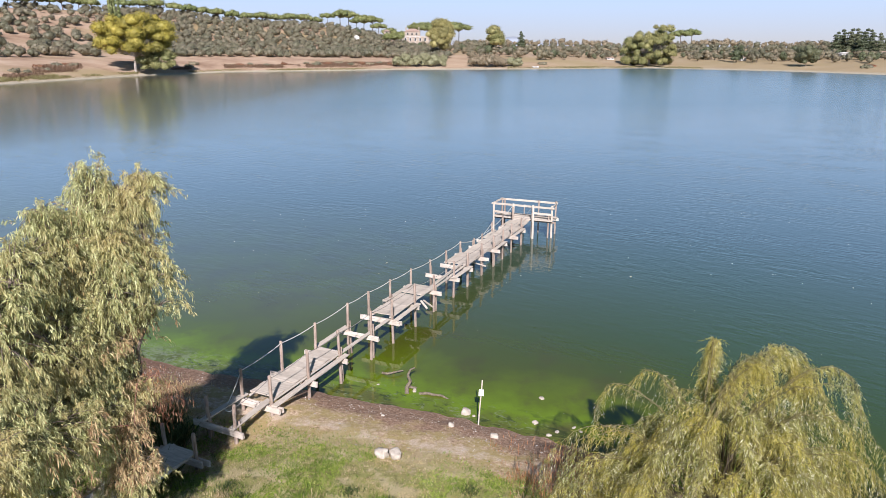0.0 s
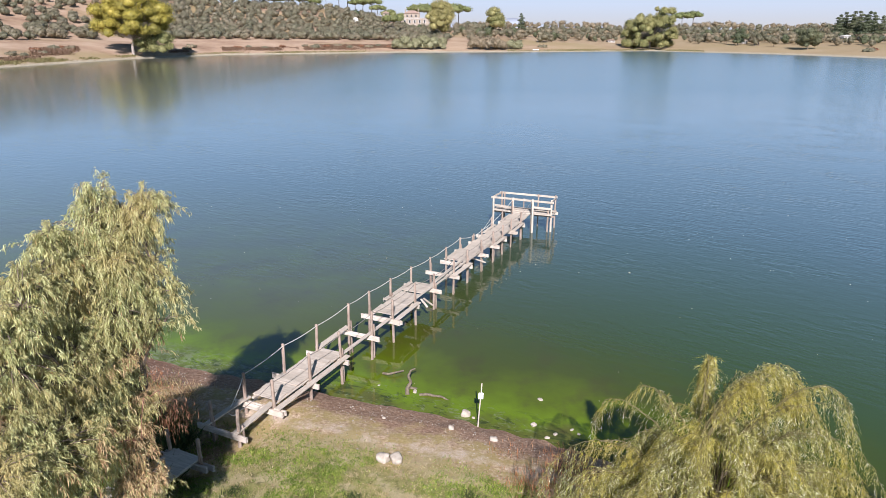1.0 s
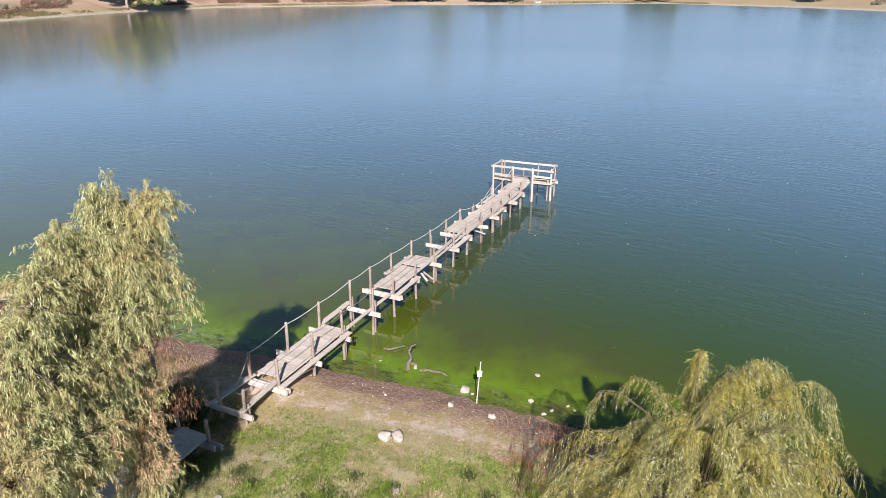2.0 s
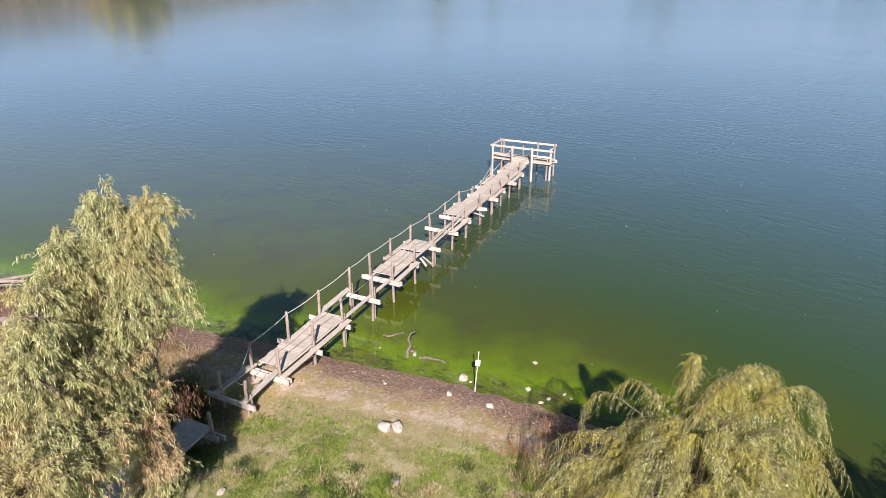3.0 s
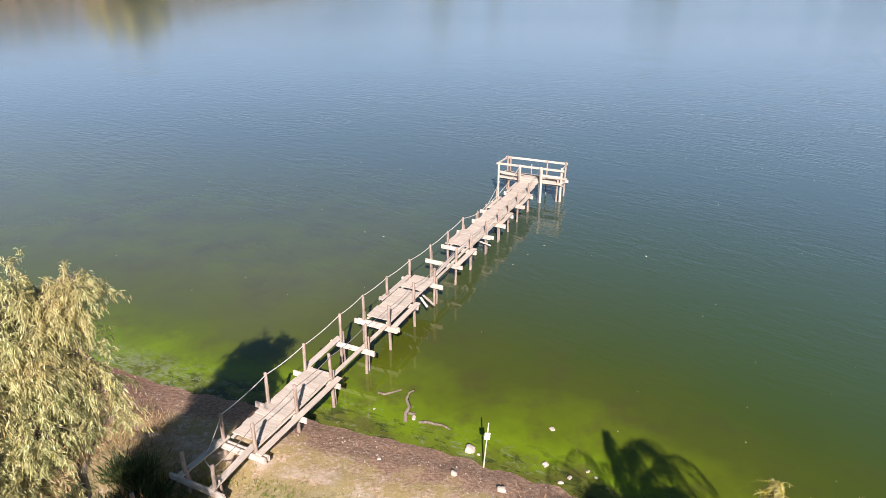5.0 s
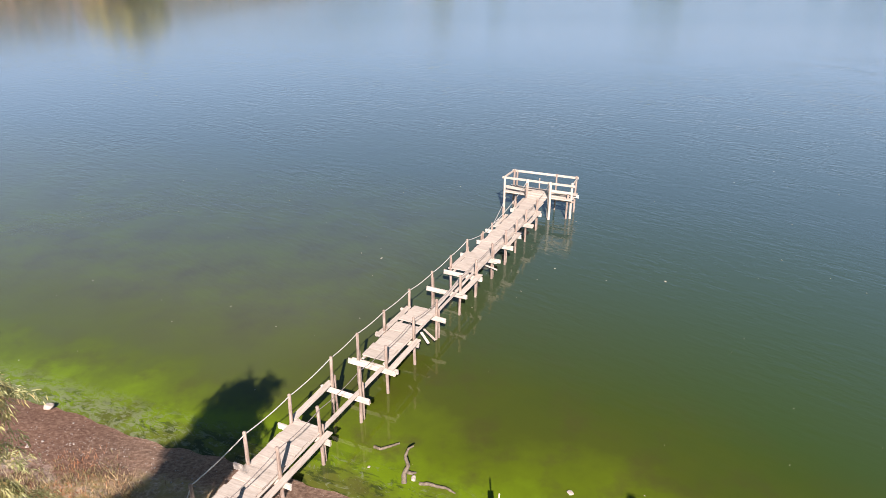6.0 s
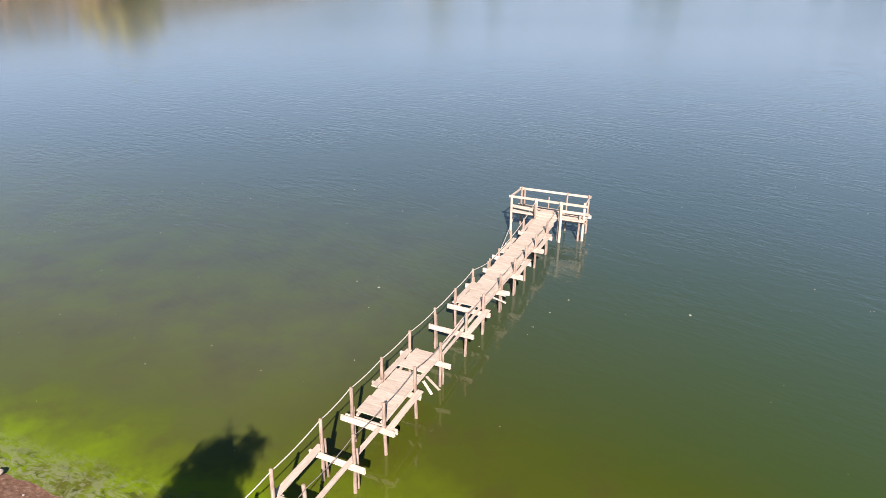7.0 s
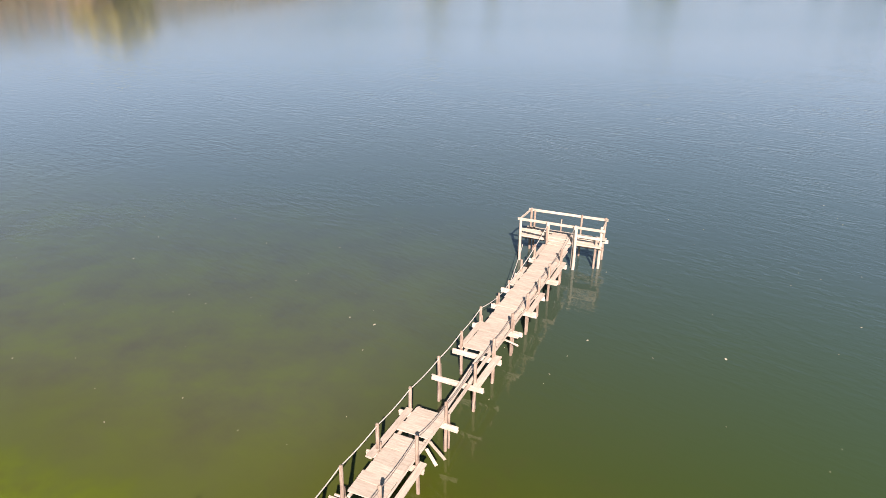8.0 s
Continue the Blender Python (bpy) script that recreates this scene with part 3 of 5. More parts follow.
def build_water():
    xs = np.concatenate([np.linspace(-420, -42, 28), np.linspace(-40, 40, 161), np.linspace(42, 420, 28)])
    ys = np.concatenate([np.linspace(-60, 8, 12), np.linspace(9, 60, 120), np.linspace(62, 560, 60)])
    gx, gy = np.meshgrid(xs, ys)
    p = np.column_stack([gx.ravel(), gy.ravel()])
    d = shore_distance(p)
    v = np.column_stack([p, np.zeros(len(p))])
    w = len(xs)
    i, j = np.meshgrid(np.arange(len(ys) - 1), np.arange(w - 1), indexing="ij")
    f = np.stack([i * w + j, i * w + j + 1, (i + 1) * w + j + 1, (i + 1) * w + j], axis=-1).reshape(-1, 4)
    dd = -d
    keep = (dd[f] > -6).any(axis=1)
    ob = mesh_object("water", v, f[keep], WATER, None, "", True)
    at = ob.data.attributes.new("shore", "FLOAT", "POINT")
    at.data.foreach_set("value", np.maximum(dd, 0).astype(np.float32))
    tagged(ob, "rippled blue-green lake water with algae along the shore", "lake", kind="structure")


build_ground()
build_water()

# ---------------------------------------------------------------- the pier
PO, PU, PN = Vector((-4.10, 22.07, 0)), Vector((0.426, 0.905, 0)), Vector((-0.905, 0.426, 0))


def pier_at(s, n, z):
    return PO + PU * s + PN * n + Vector((0, 0, z))


# stations along the pier: s, top of left post, top of right post (0: none), side of the left post
STATIONS = [(-8.6, 0, 0, 0.5), (-6.9, 1.75, 1.75, 0.5), (-5.35, 1.80, 1.80, 0.5), (-3.84, 2.0, 1.98, 0.48), (-1.95, 2.15, 2.03, 0.42), (-0.10, 2.10, 2.0, 0.42), (2.0, 2.12, 1.98, 0.44),
            (3.65, 2.03, 1.86, 0.55), (5.52, 1.95, 1.93, 0.56), (7.45, 1.86, 1.70, 0.58), (9.5, 1.70, 1.78, 0.60), (11.2, 1.70, 1.74, 0.60), (13.1, 1.70, 1.72, 0.64),
            (14.75, 1.35, 1.74, 0.6), (16.2, 1.35, 1.72, 0.6), (17.7, 1.65, 1.72, 0.62), (19.4, 1.68, 1.70, 0.6)]
DECK = 1.10


def build_pier():
    rng = random.Random(4)
    pier = empty_thing("pier", pier_at(-8.6, 0, 0))
    tagged(pier, "rickety weathered wooden pier on poles with gaps in its deck", "pier")

    def here(ob):
        ob.matrix_parent_inverse = Matrix.Translation(-pier.location)
        return ob

    for i, (s, lt, rt, nl) in enumerate(STATIONS):
        for side, top in ((1, lt), (-1, rt)):
            if not top:
                continue
            n = nl if side > 0 else -0.59
            lean = rng.uniform(-0.06, 0.06)
            foot = float(height([pier_at(s, n, 0).xy])[0]) - 0.4
            here(pole("post", pier_at(s + lean, n + rng.uniform(-.05, .05), foot), pier_at(s, n + rng.uniform(-.03, .03), top), 0.06, 0.052, WOOD_POST, pier, rng))
            if rng.random() < 0.55:
                here(pole("post", pier_at(s + 0.15, n - 0.02 * side, foot), pier_at(s + 0.13, n, DECK + rng.uniform(0.05, 0.35)), 0.042, 0.036, WOOD_POST, pier, rng, "short stub post"))
        z = DECK - 0.155
        here(board("beam", pier_at(s - 0.085, 0.86 + rng.uniform(-.08, .08), z), pier_at(s - 0.085, -0.93 + rng.uniform(-.08, .08), z - 0.02), 0.075, 0.19, WOOD_BEAM, pier, rng, "pale cross beam"))
        if i in (1, 3, 7, 12, 13, 15):
            here(board("beam", pier_at(s + 0.09, 0.8, z - 0.06), pier_at(s + 0.09, -0.95, z - 0.06), 0.07, 0.17, WOOD_BEAM, pier, rng, "pale cross beam"))

    # planking: crosswise boards on the stretches that still have a deck
    for s0, s1 in ((-10.2, -6.8), (-3.54, 0.10), (3.85, 6.28), (6.46, 7.62), (11.25, 21.0)):
        s = s0
        while s < s1 - 0.1:
            w = min(rng.choice((0.2, 0.26, 0.32, 0.42, 0.5)) * rng.uniform(0.9, 1.1), s1 - s)
            n0, n1 = 0.47 + rng.uniform(-.025, .035), -0.49 + rng.uniform(-.035, .025)
            z = DECK + rng.uniform(-.004, .004) + (rng.uniform(0.006, 0.012) if rng.random() < 0.15 else 0)
            here(board("deck_plank", pier_at(s + w / 2, n0, z + rng.uniform(-.003, .003)), pier_at(s + w / 2 + rng.uniform(-.008, .008), n1, z), w + 0.001, 0.035, WOOD_DECK, pier, rng, rough=0.002, worn=0.05))
            s += w
        for n in (0.40, -0.42):
            here(board("stringer", pier_at(s0 - 0.1, n, DECK - 0.045 - 0.02), pier_at(s1 + 0.1, n, DECK - 0.045 - 0.02), 0.09, 0.05, WOOD_DECK, pier, rng))
    # loose long boards beside and between the decks: s0, s1, n0, n1, width, drop
    for s0, s1, n0, n1, w, dz in ((-5.5, -3.7, 0.55, 0.50, 0.2, 0.0), (-5.55, -3.7, -0.55, -0.42, 0.2, 0.0), (-3.9, 0.1, -0.74, -0.74, 0.2, -0.05), (-3.8, 0.05, -0.56, -0.55, 0.06, 0.01), (0.05, 2.1, 0.52, 0.55, 0.22, 0.02),
                                  (-0.05, 3.5, -0.50, -0.50, 0.15, -0.02), (3.5, 5.6, -0.78, -0.76, 0.2, -0.05), (3.6, 7.4, -0.55, -0.52, 0.06, 0.01), (5.1, 7.45, 0.62, 0.60, 0.2, 0.02),
                                  (7.2, 11.3, -0.35, -0.20, 0.16, -0.01), (7.3, 9.5, -0.52, -0.50, 0.1, -0.03), (9.3, 11.3, -0.72, -0.75, 0.24, -0.05), (9.4, 11.3, -0.48, -0.46, 0.1, -0.01), (11.2, 13.1, 0.6, 0.58, 0.18, 0.0),
                                  (14.6, 16.3, -0.74, -0.74, 0.2, -0.05), (16.4, 18.2, 0.6, 0.62, 0.18, 0.0), (17.6, 19.5, -0.74, -0.72, 0.2, -0.05), (11.2, 20.6, -0.56, -0.56, 0.06, 0.01), (19.2, 20.9, 0.58, 0.6, 0.16, 0.0)):
        here(board("side_plank", pier_at(s0, n0, DECK + dz), pier_at(s1, n1, DECK + dz), w, 0.045, WOOD_DECK, pier, rng))
    # broken ends that hang below
    here(board("brace", pier_at(6.75, -0.4, 0.75), pier_at(6.35, -1.05, 0.68), 0.08, 0.05, WOOD_DECK, pier, rng))
    here(board("brace", pier_at(6.3, -0.5, 0.9), pier_at(6.0, -0.95, 0.72), 0.09, 0.04, WOOD_BEAM, pier, rng))
    here(board("brace", pier_at(13.1, 0.1, 0.68), pier_at(12.9, -0.9, 0.60), 0.06, 0.06, WOOD_BEAM, pier, rng))

    # T-shaped head: planks across, legs and two rails
    for k, s in enumerate((21.55, 21.86, 22.25, 22.55)):
        if k == 2:
            here(board("head_plank", pier_at(s, 0.62, DECK + .02), pier_at(s, -0.62, DECK + .02), 0.3, 0.05, WOOD_DECK, pier, rng))
        else:
            here(board("head_plank", pier_at(s, 2.0, DECK + .02), pier_at(s + 0.12, -1.85, DECK + .02), 0.3, 0.06, WOOD_DECK, pier, rng))
    for s in (21.2,):
        here(board("deck_plank", pier_at(s, 0.5, DECK + .005), pier_at(s, -0.5, DECK + .005), 0.3, 0.04, WOOD_DECK, pier, rng))
    here(board("beam", pier_at(21.62, 1.95, DECK - .09), pier_at(21.72, -1.95, DECK - .09), 0.07, 0.10, WOOD_POST, pier, rng))
    here(board("beam", pier_at(22.62, 1.95, DECK - .1), pier_at(22.72, -1.95, DECK - .1), 0.07, 0.18, WOOD_BEAM, pier, rng))
    legs = [((20.9, 1.75), (21.45, 1.95), 2.02, 0.055), ((22.3, 2.3), (21.55, 2.0), 1.9, 0.05), ((22.7, 1.85), (22.6, 1.8), 2.08, 0.05), ((22.55, 1.65), (22.55, 1.62), 2.05, 0.045),
            ((21.87, -1.73), (21.75, -1.78), 2.05, 0.06), ((21.75, -1.55), (21.7, -1.60), 1.5, 0.05), ((22.85, -1.66), (22.85, -1.7), 2.1, 0.05),
            ((21.3, 0.62), (21.3, 0.62), 2.05, 0.07), ((21.15, 0.55), (21.15, 0.55), 1.9, 0.05), ((21.35, -0.62), (21.35, -0.64), 2.05, 0.075), ((21.12, -0.74), (21.15, -0.76), 2.0, 0.06), ((22.7, 0.35), (22.7, 0.35), 1.75, 0.03), ((22.8, -0.6), (22.8, -0.6), 2.1, 0.04)]
    for (s0, n0), (s1, n1), top, r in legs:
        here(pole("head_post", pier_at(s0, n0, -1.6), pier_at(s1, n1, top), r * 1.25, r * 1.1, WOOD_POST if r < 0.055 else WOOD_DECK, pier, rng))
    here(board("rail", pier_at(21.42, 2.1, 1.95), pier_at(21.62, -1.95, 1.93), 0.12, 0.05, WOOD_DECK, pier, rng, up=PU))
    here(board("rail", pier_at(22.72, 1.98, 2.0), pier_at(22.92, -1.8, 2.0), 0.12, 0.05, WOOD_DECK, pier, rng, up=PU))
    here(board("rail", pier_at(21.4, 1.98, 1.98), pier_at(22.8, 1.86, 2.02), 0.10, 0.05, WOOD_DECK, pier, rng, up=PN))
    here(board("rail", pier_at(21.6, -1.82, 1.97), pier_at(22.95, -1.75, 2.02), 0.10, 0.05, WOOD_DECK, pier, rng, up=PN))
    here(board("rail", pier_at(21.5, -0.6, 1.55), pier_at(21.62, -1.8, 1.52), 0.13, 0.04, WOOD_DECK, pier, rng, up=PU))
    here(board("rail", pier_at(21.5, 1.9, 1.42), pier_at(21.45, 0.6, 1.38), 0.15, 0.04, WOOD_DECK, pier, rng, up=PU))

    # ropes from post to post
    def rope(points, sag, mat, r):
        pts = []
        for a, b in zip(points, points[1:]):
            for k in range(8):
                f = k / 8
                p = a.lerp(b, f)
                p.z -= sag * (b - a).length * 4 * f * (1 - f) * 0.25
                pts.append(tuple(p))
        pts.append(tuple(points[-1]))
        v, f = tube_arrays(pts, [r] * len(pts), 5)
        here(mesh_object("rope", v, f, mat, pier, "", True))

    lefts = [pier_at(s, nl, lt - 0.05) for s, lt, _, nl in STATIONS[3:13]]
    rope(lefts, 0.10, ROPE, 0.017)
    rope([lefts[-1], pier_at(14.75, 0.6, 1.3), pier_at(16.2, 0.6, 1.3), pier_at(20.0, 1.35, 1.35)], 0.06, ROPE, 0.015)
    rope([pier_at(16.2, 0.6, 1.3), pier_at(21.15, 0.6, 1.95)], 0.12, ROPE, 0.015)
    rope([pier_at(s, -0.59, rt - 0.08) for s, _, rt, _ in STATIONS[2:]] + [pier_at(21.3, -0.62, 1.98)], 0.14, ROPE_DARK, 0.012)
    rope([lefts[0], pier_at(-4.6, 0.55, 1.0), pier_at(-5.35, -0.55, 1.68)], 0.25, ROPE, 0.014)


build_pier()


# ---------------------------------------------------------------- near trees
def arc(a, b, lift, n=10):
    a, b = np.asarray(a, float), np.asarray(b, float)
    f = np.linspace(0, 1, n)[:, None]
    p = a + (b - a) * f
    p[:, 2] += lift * 4 * (f * (1 - f))[:, 0]
    return p


def build_grey_willow():
    """The tall tree by the pier: upright limbs, drooping tufts of grey-green leaves."""
    rng = np.random.RandomState(11)
    base = np.array([-6.9, 12.4, float(height([(-6.9, 12.4)])[0]) - 0.1])
    tree = empty_thing("willow_tree", (0, 0, 0))
    tagged(tree, "tall leafy willow with drooping grey-green leaves beside the pier", "tree")
    wood_t = Tubes()
    # lobes of the crown: centre, radii
    lobes = [((-6.65, 12.7, 8.65), (0.45, 0.6, 0.75)), ((-6.7, 12.9, 7.6), (0.95, 1.1, 1.2)), ((-7.18, 12.33, 7.59), (0.72, 0.96, 1.06)), ((-5.8, 13.05, 8.65), (0.42, 0.55, 0.55)),
             ((-7.2, 11.85, 8.32), (0.42, 0.47, 0.47)), ((-5.95, 13.0, 7.5), (0.4, 0.5, 0.5)), ((-7.0, 12.7, 5.9), (0.8, 1.15, 1.25)), ((-7.22, 10.78, 7.59), (0.52, 0.78, 0.82)),
             ((-7.21, 11.59, 5.86), (0.89, 1.12, 1.22)), ((-7.16, 11.69, 4.41), (0.88, 1.12, 1.17)), ((-7.23, 10.5, 4.75), (0.94, 1.07, 1.07)), ((-5.85, 13.0, 6.95), (0.4, 0.45, 0.28)),
             ((-5.85, 12.9, 6.3), (0.38, 0.45, 0.24)), ((-6.4, 11.9, 2.9), (0.5, 0.6, 0.6)), ((-6.45, 12.6, 4.6), (0.35, 0.5, 0.35)), ((-6.1, 12.0, 3.35), (0.38, 0.5, 0.34)),
             ((-6.45, 12.1, 4.0), (0.42, 0.5, 0.6)), ((-6.45, 12.45, 7.7), (0.5, 0.45, 0.8)), ((-7.3, 12.0, 6.6), (0.6, 0.45, 0.8)), ((-6.45, 12.3, 6.7), (0.7, 0.6, 0.9)),
             ((-6.85, 12.0, 5.3), (0.6, 0.6, 0.9)), ((-6.25, 12.9, 8.45), (0.55, 0.6, 0.6)), ((-7.15, 12.7, 8.45), (0.5, 0.6, 0.5)), ((-7.2, 9.24, 5.08), (0.88, 0.96, 0.88)),
             ((-7.16, 10.09, 6.73), (0.64, 0.72, 0.72)), ((-7.68, 10.04, 5.8), (0.72, 0.8, 0.72)), ((-7.19, 10.21, 7.23), (0.5, 0.58, 0.58)), ((-7.45, 11.5, 7.7), (0.55, 0.6, 0.6)), ((-7.6, 11.0, 6.9), (0.6, 0.7, 0.7)), ((-8.0, 11.2, 6.2), (0.6, 0.7, 0.7))]
    wood_t.add([base, base + (0.1, 0.1, 1.4), base + (0.15, 0.3, 2.6)], [0.19, 0.16, 0.13], 10)
    fork = base + (0.15, 0.3, 2.5)
    bases, ways = [], []
    for c, r in lobes:
        c, r = np.array(c), np.array(r)
        limb = arc(fork, c, 0.3, 8)
        limb[1:-1] += rng.normal(scale=0.08, size=(6, 3))
        wood_t.add(limb, np.linspace(0.07, 0.02, 8), 6)
        size = (r[0] * r[1] * r[2]) ** (2 / 3)
        # boughs reach out of the lobe; from each hang tassels of leaves with gaps between
        for _ in range(max(16, int((130 if c[2] < 6.3 else 82) * size))):
            u = rng.normal(size=3)
            u /= np.linalg.norm(u)
            if u[2] < -0.55 or (u[1] > 0.6 and rng.rand() < 0.5):
                continue
            reach = rng.uniform(0.72, 1.1)
            end = c + u * r * reach
            bough = arc(c + u * r * 0.15, end, 0.10, 6)
            wood_t.add(bough, np.linspace(0.016, 0.005, 6), 4)
            for _ in range(rng.randint(6, 10)):
                f0 = rng.uniform(0.3, 1.0)
                p0 = bough[0] + (end - bough[0]) * f0 + rng.normal(scale=0.05, size=3)
                out = u * rng.uniform(0.2, 0.8) + rng.normal(scale=0.5, size=3)
                out[2] += 0.3
                span, droop = rng.uniform(0.14, 0.36), rng.uniform(0.10, 0.40)
                m = int(rng.uniform(40, 58) * (0.6 + droop))
                f = np.sort(rng.uniform(0, 1, m) ** 0.8)[:, None]
                pts = p0 + out * span * f - np.array([0, 0, 1]) * droop * f ** 1.9 + rng.normal(scale=0.022, size=(m, 3))
                w = out * (0.55 - 0.3 * f) + np.array([0, 0, -1.0]) * (0.05 + 0.95 * f) + rng.normal(scale=0.38, size=(m, 3))
                bases.append(pts)
                ways.append(w)
    bases, ways = np.concatenate(bases), np.concatenate(ways)
    n = len(bases)
    wood_t.build("trunk", BARK, tree)
    # dry rust-brown sprays low in the crown
    dry = (wave_noise(bases[:, [0, 2]], 3.0, 61) + 0.5 * wave_noise(bases[:, [1, 2]], 5.0, 62) > np.interp(bases[:, 2], [4.5, 6.0], [0.08, 0.24])) & (bases[:, 2] < 6.0) & (rng.rand(n) < 0.75)
    m = int(dry.sum())
    leaves("dry_leaves", bases[dry], ways[dry], rng.uniform(0.09, 0.17, m), rng.uniform(0.013, 0.021, m), LEAF_RUST, rng, tree, "dry rust-brown leaves", 0.8)
    bases, ways = bases[~dry], ways[~dry]
    n = len(bases)
    leaves("crown", bases, ways, rng.uniform(0.065, 0.125, n), rng.uniform(0.011, 0.017, n), LEAF_GREY, rng, tree, "drooping grey-green foliage", 0.8)
    # a withered bunch low in the crown
    b = np.array([-5.95, 12.95, 4.15]) + rng.normal(size=(420, 3)) * (0.22, 0.22, 0.20)
    leaves("withered_leaves", b, rng.normal(scale=0.4, size=(420, 3)) + (0, 0, -1.0), rng.uniform(0.09, 0.17, 420), rng.uniform(0.011, 0.018, 420), LEAF_DEAD, rng, tree, "withered brown leaves", 0.7)
    # reddish bare twigs within
    for _ in range(14):
        a = np.array([rng.uniform(-7.6, -5.9), rng.uniform(11.2, 12.2), rng.uniform(3.6, 5.4)])
        b = a + np.array([rng.uniform(-0.6, 0.5), rng.uniform(-0.4, 0.3), rng.uniform(-0.7, 0.3)])
        v, f = tube_arrays(arc(a, b, 0.08, 5), np.linspace(0.009, 0.004, 5), 4)
        mesh_object("twig", v, f, TWIG_RED, tree, "reddish bare twig", True)


def build_weeping_willow():
    """A fountain of arching branches, feathered with short hanging twigs."""
    rng = np.random.RandomState(23)
    cx, cy = 5.2, 11.0
    base = np.array([cx, cy, float(height([(cx, cy)])[0]) - 0.1])
    tree = empty_thing("weeping_willow", (0, 0, 0))
    tagged(tree, "weeping willow with arching branches of yellow-green leaves", "tree")
    t = Tubes()
    t.add([base, base + (0, 0.05, 1.2), base + (0.05, 0.1, 2.4)], [0.24, 0.2, 0.15], 10)
    fork = base + (0.05, 0.1, 2.3)
    # the leading arms: start, apex, tip, how many side by side, how far they part
    arms = [((4.95, 11.5, 4.6), (5.14, 11.9, 6.08), (5.08, 12.1, 4.9), 4, 0.05), ((5.1, 11.5, 4.6), (5.18, 11.85, 5.85), (5.3, 12.0, 4.8), 4, 0.08), ((4.9, 11.1, 4.6), (6.0, 11.2, 6.2), (6.55, 11.2, 5.15), 7, 0.13),
            ((4.8, 11.1, 4.6), (5.65, 11.2, 5.95), (6.1, 11.1, 4.9), 8, 0.18), ((5.2, 11.0, 4.6), (6.2, 11.25, 6.1), (6.75, 11.2, 5.0), 5, 0.12), ((5.5, 11.0, 4.8), (6.95, 11.0, 5.93), (7.62, 11.0, 4.95), 3, 0.05),
            ((5.4, 11.0, 4.7), (6.6, 11.0, 5.7), (7.05, 11.0, 4.7), 6, 0.16), ((5.6, 10.7, 4.5), (6.85, 10.6, 5.2), (7.6, 10.5, 4.0), 6, 0.14), ((5.6, 10.6, 4.0), (6.95, 10.3, 4.65), (7.6, 10.2, 3.4), 6, 0.15),
            ((4.6, 11.5, 4.3), (3.4, 11.9, 5.1), (3.0, 11.9, 4.35), 2, 0.08), ((4.7, 11.5, 4.4), (4.1, 12.1, 5.3), (3.65, 12.2, 4.7), 2, 0.10), ((4.9, 11.5, 4.5), (4.35, 12.1, 5.2), (4.7, 12.3, 4.5), 2, 0.10),
            ((4.3, 11.3, 3.9), (3.0, 11.5, 4.4), (2.2, 11.5, 3.3), 3, 0.12), ((4.2, 11.2, 3.4), (2.75, 11.2, 3.9), (1.95, 11.1, 2.75), 5, 0.14)]
    curves = []
    for start, apex, tip, count, part_by in arms:
        for q in range(count):
            shift = rng.normal(scale=part_by, size=3) * (1, 1, 0.5) * (q > 0)
            curves.append((np.array(start), np.array(apex) + shift - (0, 0, 0.5 * abs(shift[0])), np.array(tip) + 1.7 * shift, 0.12))
    # the heart of the crown, tier on tier
    while len(curves) < 320:
        a, q = rng.uniform(0, 2 * math.pi), math.sqrt(rng.uniform(0.0, 1))
        out = np.array([math.cos(a), math.sin(a), 0.0])
        apex = np.array([cx - 0.1, cy - 0.2, 0.0]) + out * (2.2, 1.95, 0) * q
        apex[2] = 5.5 - 2.0 * q ** 2 + rng.uniform(-0.6, 0.05) - 0.22 * max(cx - apex[0], 0)
        reach = rng.uniform(0.35, 0.75)
        start = np.array([cx, cy, 3.0]) * 0.55 + apex * 0.45 - (0, 0, 0.3)
        curves.append((start, apex, apex + out * reach + rng.normal(size=3) * (0.25, 0.25, 0) - (0, 0, 1.2 * reach), 0.34))
    bases, ways = [], []
    down = np.array([0, 0, -1.0])
    for start, apex, tip, least in curves:
        # the branch climbs, bows over at its apex and hangs
        lean = (apex - 0.2025 * start - 0.3025 * tip) / 0.495
        f = np.linspace(0, 1, 20)[:, None]
        path = (1 - f) ** 2 * start + 2 * f * (1 - f) * lean + f ** 2 * tip
        path[2:] += rng.normal(scale=0.015, size=(18, 3))
        v, fc = tube_arrays(path, np.linspace(0.009, 0.003, 20), 4)
        mesh_object("branch", v, fc, BARK_WILLOW, tree, "", True)
        if rng.rand() < 0.25:
            t.add(arc(fork, start, 0.05, 5), np.linspace(0.05, 0.016, 5), 5)
        run = tip - start
        run[2] = 0
        across_way = np.array([-run[1], run[0], 0.0]) / (np.linalg.norm(run) + 1e-6)
        count = int(16 + 17 * np.linalg.norm(np.diff(path, axis=0), axis=1).sum() / 2.5)
        if apex[0] < 4.5 and apex[2] > 4.7:
            count = count // 2
        for q in range(count):
            g = least + (0.99 - least) * (q + rng.uniform(0, 1)) / count
            h = g * 19
            k = min(int(h), 18)
            p0 = path[k] + (path[k + 1] - path[k]) * (h - k)
            along = path[k + 1] - path[k]
            along = along / np.linalg.norm(along)
            side = along * 0.7 + across_way * (1 if q % 2 else -1) * rng.uniform(0.15, 0.9) + rng.normal(scale=0.15, size=3)
            span, drop = rng.uniform(0.10, 0.26), rng.uniform(0.10, 0.48) * (0.6 + 0.9 * g)
            m = int(9 + 34 * drop)
            f = np.linspace(0.02, 1, m)[:, None]
            pts = p0 + side * span * f + down * drop * f ** 1.8
